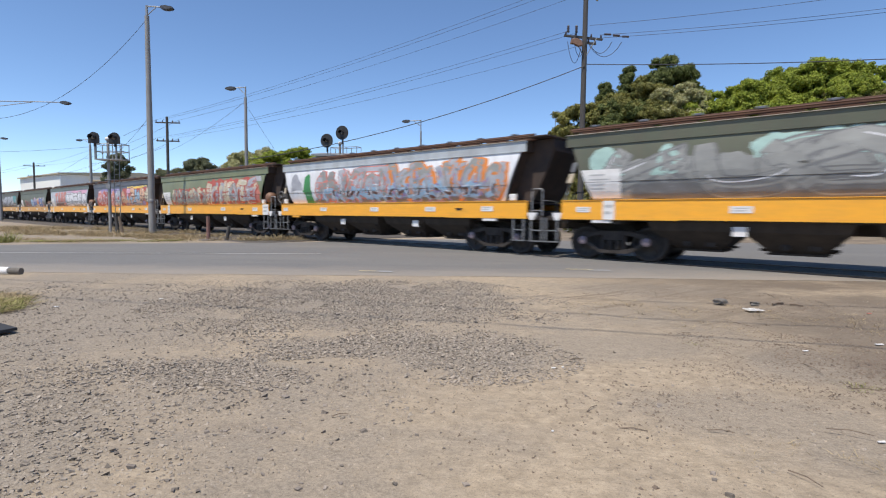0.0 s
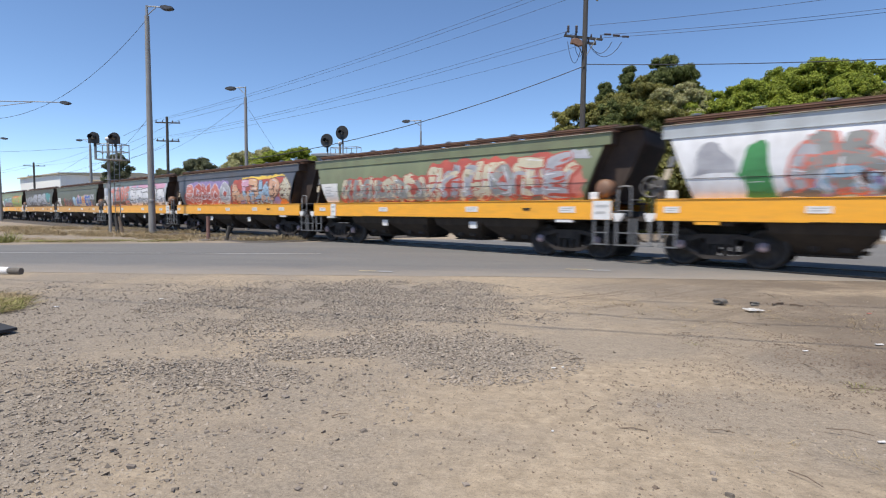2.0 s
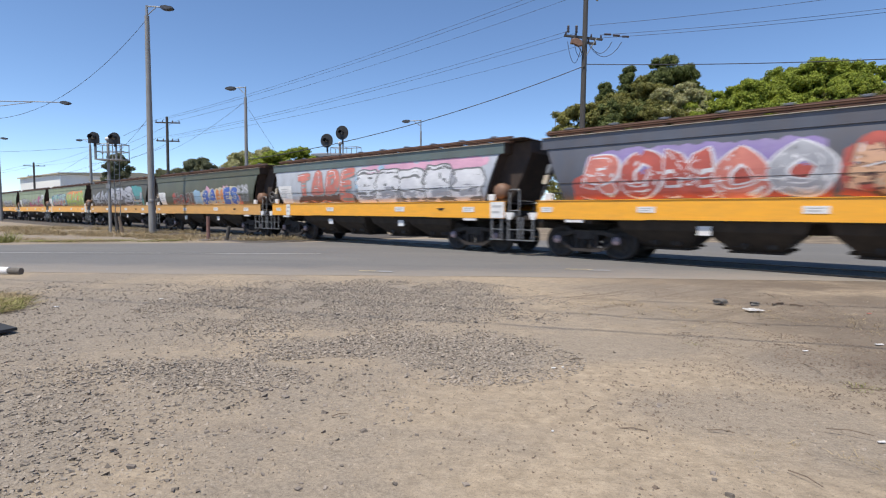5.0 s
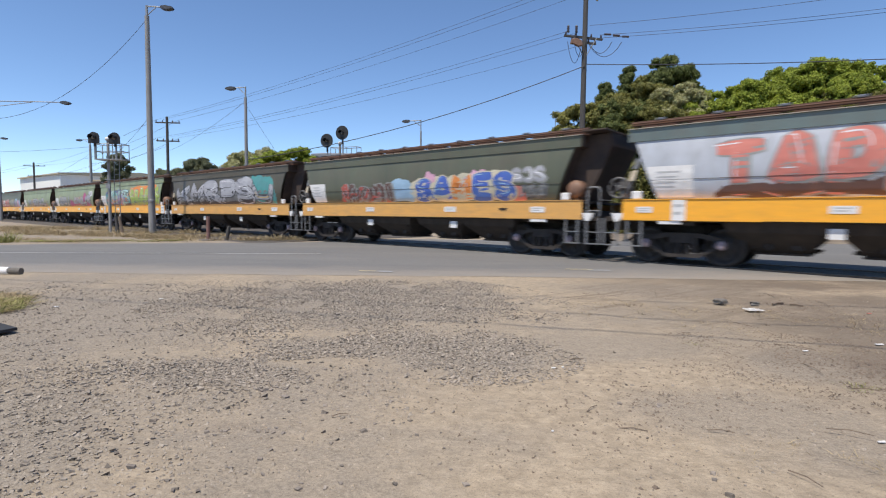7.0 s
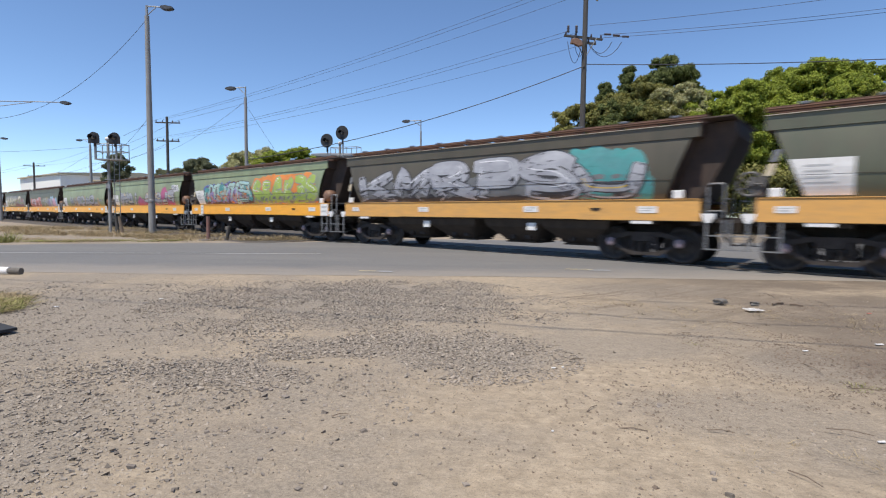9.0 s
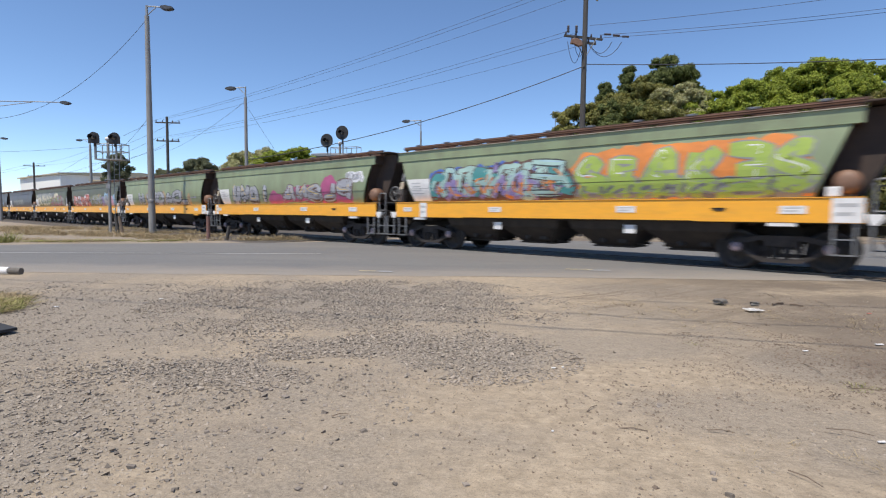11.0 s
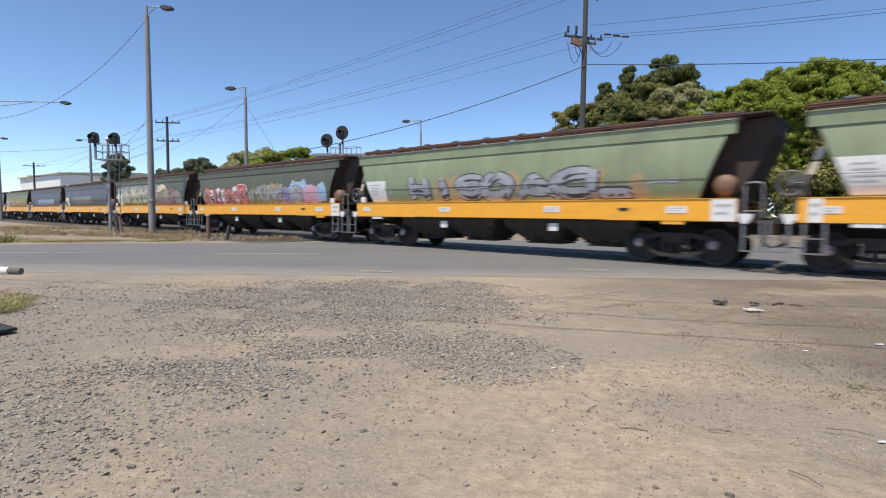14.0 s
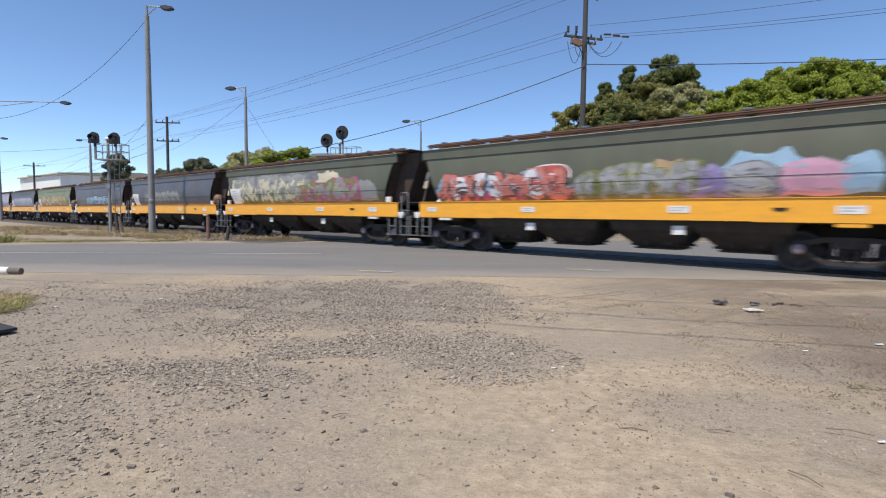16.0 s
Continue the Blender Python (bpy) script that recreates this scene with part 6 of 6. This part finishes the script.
tree(34.6, 41, 12.4, 2.7, M_LEAF_OLIVE, "olive green bushy tree behind the railway", 17, 0.05, clumps=50, shape=1)
tree(-22.3, 60, 9.0, 3.2, M_LEAF_CREAM, "pale green rounded tree beyond the wagons", 13, 0.1, 0.085, 1300, tuft=1.2)
tree(-17.6, 60, 9.2, 3.0, M_LEAF_BRIGHT, "light green spreading tree beyond the wagons", 14, 0.1, 0.085, 1300, tuft=1.2)
tree(-19.8, 58, 8.6, 2.6, M_LEAF_BRIGHT, "light green bushy tree beyond the wagons", 15, 0.1, 0.085, 1300, tuft=1.2)
tree(-25.2, 61, 7.2, 2.2, M_LEAF_OLIVE, "olive green bushy tree beyond the wagons", 16, 0.1, 0.085, 1300, tuft=1.2)
tree(-34.5, 72, 9.2, 2.3, M_LEAF_GREY, "grey-green gum tree beyond the wagons", 17, 0.3, 0.085, 1300, tuft=1.2)
tree(-37.6, 74, 8.0, 2.4, M_LEAF_GREY, "grey-green gum tree beyond the wagons", 18, 0.2, 0.085, 1300, tuft=1.2)
tree(-40.5, 74, 7.6, 1.6, M_LEAF_GREY, "small grey-green tree beyond the wagons", 19, 0.2, 0.085, 1300, tuft=1.2)
tree(-51.0, 80, 10.8, 1.9, M_LEAF_GREY, "thin grey-green tree beyond the wagons", 20, 0.35, 0.085, 1300, clumps=22)


def hedge():
    """A tangled screen of shrubs along the far side of the railway, under the trees."""
    rng = np.random.default_rng(77)
    cl = [(x, 40 + rng.uniform(-1.2, 1.2), rng.uniform(0.4, 5.2), rng.uniform(0.7, 1.2), 0.8) for x in np.arange(9.5, 46, 0.42) for k in range(2)]
    tagged(new("shrub_screen", leaf_mesh("shrub_screen", leaves(rng, cl, 0.13, 1100), M_LEAF_OLIVE)), "dark olive shrubs and creepers under the trees", "shrubs", kind="stuff")


hedge()


# ---- verge, posts, litter and stones ----
def post(x, y, h, r, lean, material, label, base=0.0):
    t = thing("roadside_post", pose(x, y, 0), label, "post")
    bm = bmesh.new()
    tube(bm, [(0, 0, 0), (lean, 0, h)], r, 8, r * 0.92)
    part("shaft", bm, material, t)
    if base:
        bm = bmesh.new()
        box(bm, -base, base, -base * 0.6, base * 0.6, 0.0, 0.05)
        soft(bm, 0.015)
        part("base_plate", bm, M_DARKCONC, t)
    return t


post(-10.3, 22.3, 1.05, 0.085, 0.0, M_REDPOST, "faded red-brown steel post on a dark base plate", 0.34)
post(-9.75, 22.9, 0.62, 0.085, 0.12, M_TIMBER, "short leaning timber stake in dry grass")
post(-17.9, 28.0, 0.95, 0.09, -0.1, M_TIMBER, "short grey timber post beside the signal")
post(-17.45, 27.7, 0.95, 0.08, -0.18, M_STICK, "short dark timber post beside the signal")


def grass(name, spots, n, blade, material, label, seed, width=0.006, tuft=0.09, each=16, fill=0.0):
    """Splayed blades in tufts over round spots (x, y, radius x, radius y)."""
    rng = np.random.default_rng(seed)
    V, F = [], []
    total = sum(s[2] * s[3] for s in spots)
    for x, y, rx, ry in spots:
        for k in range(int(n * rx * ry / total / each)):
            a, q = rng.uniform(0, math.tau), math.sqrt(rng.random())
            tx, ty = x + rx * q * math.cos(a), y + ry * q * math.sin(a)
            thick = noise.noise((tx * 0.9, ty * 0.9, seed)) + 0.5 * noise.noise((tx * 2.6, ty * 2.6, seed)) + 0.5 * (0.75 - q)
            if thick + fill < rng.uniform(-0.1, 0.25):
                continue
            tall = blade * rng.uniform(0.5, 1.15) * (0.7 + 0.6 * max(0.0, thick))
            for b in range(each):
                px, py = tx + rng.normal(0, tuft), ty + rng.normal(0, tuft)
                h = tall * rng.uniform(0.4, 1.1)
                dx, dy = (px - tx) * 1.2 + rng.normal(0, 0.3 * h), (py - ty) * 1.2 + rng.normal(0, 0.3 * h)
                b = rng.uniform(0, math.tau)
                wx, wy = width * math.cos(b), width * math.sin(b)
                i = len(V)
                V += [(px - wx, py - wy, -0.01), (px + wx, py + wy, -0.01), (px + dx * 0.5 + wx * 0.7, py + dy * 0.5 + wy * 0.7, h * 0.65), (px + dx * 0.5 - wx * 0.7, py + dy * 0.5 - wy * 0.7, h * 0.65), (px + dx * 1.2, py + dy * 1.2, h)]
                F += [(i, i + 1, i + 2, i + 3), (i + 3, i + 2, i + 4)]
    ob = new(name, raw(name, V, F, [material]))
    return tagged(ob, label, "grass", kind="stuff")


grass("dry_grass", [(-8.4, 22.9, 2.2, 0.55), (-10.6, 22.3, 2.6, 0.5), (-12.0, 23.0, 2.2, 0.9), (-15.5, 25.0, 2.6, 1.6), (-19.5, 26.5, 3.0, 1.6), (-25, 29.5, 5, 1.6), (-6.6, 22.9, 0.9, 0.4), (-13.5, 24.2, 3.0, 0.8), (-12.0, 26.0, 2.0, 0.8), (-17, 29.6, 3, 1.2), (-26, 35, 6, 2)], 42000, 0.27, M_DRYGRASS, "dry straw-coloured verge grass", 3, 0.008, 0.12)
grass("sparse_dry_grass", [(-15, 20.5, 3, 1.5), (-19.5, 20.8, 3, 2.4), (-12, 21.4, 2.2, 1.0), (-24, 22, 3.5, 3.5), (-29, 26, 5, 4)], 22000, 0.12, M_DRYGRASS, "sparse dry grass on the dirt verge", 24, 0.008, 0.16, 12, -0.05)
grass("green_verge_grass", [(-13.6, 21.0, 1.8, 0.6), (-15.4, 20.2, 1.4, 0.6), (-11.6, 21.6, 0.9, 0.4)], 9000, 0.08, M_GREENGRASS, "green verge grass by the road", 4, 0.007, 0.12)
grass("green_grass", [(-6.6, 7.1, 0.65, 0.45), (-6.1, 6.5, 0.75, 0.55), (-5.7, 6.1, 0.5, 0.4)], 9000, 0.06, M_GREENGRASS, "short green grass patch on the gravel", 5, 0.004, 0.05, 16, 0.25)
grass("dry_grass_patch", [(-6.4, 6.9, 0.85, 0.6), (-5.9, 6.2, 0.7, 0.55)], 12000, 0.055, M_DRYGRASS, "dry grass patch on the gravel", 6, 0.004, 0.05, 16, 0.25)
grass("sparse_green_grass", [(2.66, 4.45, 0.26, 0.30), (2.85, 4.0, 0.24, 0.16), (2.5, 4.75, 0.14, 0.12), (2.95, 3.6, 0.2, 0.14)], 800, 0.022, M_GREENGRASS, "sparse green blades in the dirt", 7, 0.002, 0.035, 9, 0.3)
grass("dry_litter", [(3.1, 2.9, 0.5, 0.7), (3.8, 3.3, 0.7, 0.9), (4.6, 5.2, 1.5, 1.5), (6.6, 8.4, 1.2, 0.4), (2.9, 6.6, 1.4, 1.2), (2.2, 2.5, 0.8, 0.5)], 6000, 0.022, M_DRYGRASS, "dry grass stalks and litter in the dirt", 8, 0.002, 0.04, 6)
grass("shrub_tuft", [(-16.9, 19.2, 0.55, 0.55)], 2600, 0.55, M_GREENGRASS, "tall weedy tuft beside the road", 9, 0.010, 0.12)


def lie(x, y):
    """Height of the uneven dirt."""
    near = max(0.0, min(1.0, (9.5 - y) / 1.5)) * max(0.0, min(1.0, (12 - abs(x)) / 2))
    return near * (0.035 * noise.noise((x * 0.5, y * 0.5, 0)) + 0.016 * noise.noise((x * 1.9, y * 1.9, 4)) - 0.01)


def stones(name, spots, n, size, material, label, seed, spread_q=0.82, cut=-0.30, chip=False):
    """Angular stones over round spots (x, y, radius x, radius y, weight), denser towards their middles; chips are low pyramids."""
    rng = np.random.default_rng(seed)
    cube = np.array([(x, y, z) for x in (-1, 1) for y in (-1, 1) for z in (-1, 1)], float)
    quads = ((0, 1, 3, 2), (4, 6, 7, 5), (0, 4, 5, 1), (2, 3, 7, 6), (0, 2, 6, 4), (1, 5, 7, 3))
    if chip:
        cube = np.array([(-1, -1, -0.5), (1, -1, -0.5), (1, 1, -0.5), (-1, 1, -0.5), (-0.4, 0.1, 1), (0.5, 0.0, 0.8)], float)
        quads = ((0, 1, 5, 4), (1, 2, 5), (2, 3, 4, 5), (3, 0, 4))
    m0 = len(cube)
    V, F = [], []
    weights = np.array([s[4] for s in spots], float)
    for s, m in zip(spots, (n * weights / weights.sum()).astype(int)):
        for k in range(m):
            a, q = rng.uniform(0, math.tau), rng.random() ** spread_q
            x, y = s[0] + s[2] * q * math.cos(a), s[1] + s[3] * q * math.sin(a)
            if q > 0.55 + 0.6 * noise.noise((x * 1.2, y * 1.2, seed)) + 0.5 * rng.random():
                continue
            if y < 1.6 or y > 10.3 or abs(x) > 1.0 + 0.95 * y or noise.noise((x * 0.9, y * 0.9, seed)) + 0.5 * noise.noise((x * 2.5, y * 2.5, seed)) < cut:
                continue
            r = size * rng.lognormal(0, 0.30)
            p = (cube * (1 + rng.uniform(-0.45, 0.25, (m0, 1))) + rng.uniform(-0.3, 0.3, (m0, 3))) * np.array((r, r * rng.uniform(0.6, 1.0), r * rng.uniform(0.4, 0.75)))
            c, sn = math.cos(a * 7), math.sin(a * 7)
            t = rng.uniform(-0.5, 0.5)
            p = np.stack((p[:, 0] * c - p[:, 1] * sn, p[:, 0] * sn + p[:, 1] * c, p[:, 2] + p[:, 0] * t), 1)
            i = len(V)
            V.extend(map(tuple, p + np.array((x, y, lie(x, y) + r * 0.15))))
            F.extend(tuple(i + v for v in f) for f in quads)
    ob = new(name, raw(name, V, F, [material]))
    return tagged(ob, label, "gravel", kind="stuff")


stones("gravel", [(d[0], d[1], d[2] * 1.25, d[3] * 1.25, w) for d, w in zip(DRIFTS, (26.0, 4.6, 3.0, 3.0, 6.5, 3.0))], 72000, 0.0074, M_STONE, "drifts of grey crushed gravel on the dirt", 12, 0.55, -0.50)
stones("pebbles", [(0, 5.5, 9, 5.0, 1.0), (0, 3.0, 4.0, 1.8, 0.5)], 26000, 0.0048, M_STONE_TAN, "scattered small pebbles in the dirt", 13, 0.5, -0.75, True)
stones("gravel_fines", [(-4.6, 5.5, 4.6, 4.4, 1.0), (-1.0, 6.6, 3.2, 3.2, 0.8), (-2.2, 3.0, 2.1, 1.7, 0.6), (2.0, 3.1, 1.6, 0.9, 0.04)], 48000, 0.0062, M_STONE, "fine grey gravel worked into the dirt", 16, 0.5, -0.25, True)
stones("larger_stones", [(-1.2, 3.4, 3.2, 2.6, 1.0)], 1000, 0.0092, M_STONE_DARK, "scattered dark larger stones", 14)
stones("bark_litter", [(5.0, 5.6, 2.6, 2.4, 1.0), (3.9, 3.4, 1.0, 1.1, 0.6), (3.0, 4.4, 1.4, 1.4, 0.5), (3.5, 7.6, 2.2, 1.5, 0.5), (1.6, 3.2, 2.0, 1.2, 0.25)], 20000, 0.0065, M_STICK, "dark bark and leaf litter in the dirt", 15, 0.6, -0.2, True)


def litter():
    # broken pipe lying at the road edge
    t = thing("concrete_pipe", pose(-8.38, 9.58, 0.075, 0, 0, -6), "short pale concrete pipe lying at the road edge", "pipe")
    bm = bmesh.new()
    tube(bm, [(-1.1, 0, 0), (0.2, 0, -0.01)], 0.072, 14)
    part("barrel", bm, M_WHITE, t)
    bm = bmesh.new()
    tube(bm, [(0.202, 0, -0.01), (0.42, 0.02, -0.015)], 0.064, 14)
    part("dark_end", bm, M_DARKCONC, t, "dark stained pipe end")
    # flat black slab in place of a shadow cast from beyond the left edge
    bm = bmesh.new()
    prism(bm, [(-0.8, -0.55), (0.28, -0.22), (0.35, 0.0), (0.0, 0.2), (-0.8, 0.45)], "z", 0.0, 0.03)
    m = tagged(new("rubber_offcut", mesh_of("rubber_offcut", bm, M_SHADOW_PATCH)), "flat black slab standing in for a shadow on the gravel", "rubber sheet")
    m.location = (-4.58, 5.0, 0.012)
    for x, y, w, d, h, a in ((3.97, 7.2, 0.07, 0.06, 0.06, 20), (4.39, 7.1, 0.045, 0.04, 0.04, -10)):
        bm = bmesh.new()
        box(bm, -w, w, -d, d, 0, h)
        bmesh.ops.subdivide_edges(bm, edges=list(bm.edges), cuts=1)
        for v in bm.verts:
            v.co += Vector((random.uniform(-1, 1), random.uniform(-1, 1), random.uniform(-0.5, 0.5))) * 0.018
        soft(bm, 0.008)
        o = tagged(new("rubble_lump", mesh_of("rubble_lump", bm, M_DARKCONC)), "dark broken rubble lump on the dirt", "rubble", "rubble by the road")
        o.matrix_world = pose(x, y, 0, 0, 0, a)
    bm = bmesh.new()
    n = 9
    grid = [[bm.verts.new((0.24 * (i / n - 0.5) + random.uniform(-0.01, 0.01), 0.2 * (k / n - 0.5), 0.012 + 0.03 * abs(noise.noise((i * 0.6, k * 0.6, 8))))) for k in range(n)] for i in range(n)]
    for i in range(n - 1):
        for k in range(n - 1):
            bm.faces.new((grid[i][k], grid[i + 1][k], grid[i + 1][k + 1], grid[i][k + 1]))
    bmesh.ops.solidify(bm, geom=list(bm.faces), thickness=0.004)
    o = tagged(new("paper_scrap", mesh_of("paper_scrap", bm, M_WHITE)), "crumpled white paper scrap on the dirt", "litter")
    o.location = (4.10, 6.63, 0)
    for k, (x, y, ln, a) in enumerate(((4.75, 7.14, 0.24, 26), (4.94, 7.04, 0.16, -54), (1.08, 2.79, 0.15, -13), (1.57, 2.78, 0.14, -14), (1.68, 2.27, 0.16, -70), (2.3, 2.79, 0.22, -25), (0.94, 3.1, 0.14, 49), (1.13, 4.2, 0.13, 10),
                                        (3.4, 5.68, 0.22, 109), (2.97, 4.0, 0.29, -100), (5.11, 7.89, 0.5, -104), (5.42, 7.2, 0.5, -108), (2.75, 3.0, 0.2, 30), (3.3, 4.7, 0.3, -35), (-0.6, 2.95, 0.10, 20), (3.9, 6.0, 0.3, 8), (3.0, 3.5, 0.25, -20), (2.5, 5.2, 0.2, 25))):
        bm = bmesh.new()
        tube(bm, [(-ln / 2, 0, 0.012), (0, ln * 0.05, 0.02), (ln / 2, 0, 0.012)], 0.0035 if k > 1 else 0.016, 6, 0.0022 if k > 1 else 0.012)
        o = tagged(new("dry_stick", mesh_of("dry_stick", bm, M_STICK)), "dry twig lying on the dirt", "stick", "twigs on the dirt")
        o.matrix_world = pose(x, y, 0, 0, 0, a)


def scrap(name, x, y, w, d, material, label):
    """A small bent flake of litter."""
    bm = bmesh.new()
    prism(bm, [(-w, -d), (w * 0.8, -d * 0.7), (w, d * 0.6), (-w * 0.3, d), (-w * 0.9, d * 0.5)], "z", 0.0, 0.006)
    for v in bm.verts:
        v.co.z += 0.25 * abs(v.co.x)
    o = tagged(new(name, mesh_of(name, bm, material)), label, "litter", "scraps on the dirt")
    o.location = (x, y, lie(x, y) + 0.004)


litter()
for x, y, w, d in ((4.23, 4.85, 0.04, 0.025), (0.90, 4.02, 0.02, 0.010), (0.98, 4.05, 0.010, 0.010), (-3.9, 7.0, 0.025, 0.015), (-4.9, 6.4, 0.025, 0.015), (0.62, 2.75, 0.007, 0.006), (3.3, 4.55, 0.025, 0.015), (2.42, 2.72, 0.022, 0.010)):
    scrap("paper_flake", x, y, w, d, M_WHITE, "small white paper flake on the dirt")
scrap("plastic_flake", 5.55, 6.55, 0.03, 0.02, C["salmon"], "small red plastic flake on the dirt")
grass("weed_tufts", [(2.6, 3.4, 1.4, 1.2), (1.2, 3.0, 1.2, 0.9), (3.4, 5.6, 1.6, 1.6), (3.0, 2.6, 0.8, 0.5)], 700, 0.016, M_STICK, "small dead brown weed tufts", 31, 0.003, 0.022, 14, 0.0)


# ---- movement ----
def motions():
    for j, w in enumerate(TRAIN):
        walk(w, [(t, TRACK @ Matrix.Translation((wagon_at(j, t), 0, 0))) for t, _ in GONE])
    for ws, dx, phase in SPINNING:
        walk(ws, [(k / 15, pose(dx, 0, 0.46, 0, math.degrees(travel(k / 15) / 0.46) + phase, 0)) for k in range(241)])


motions()
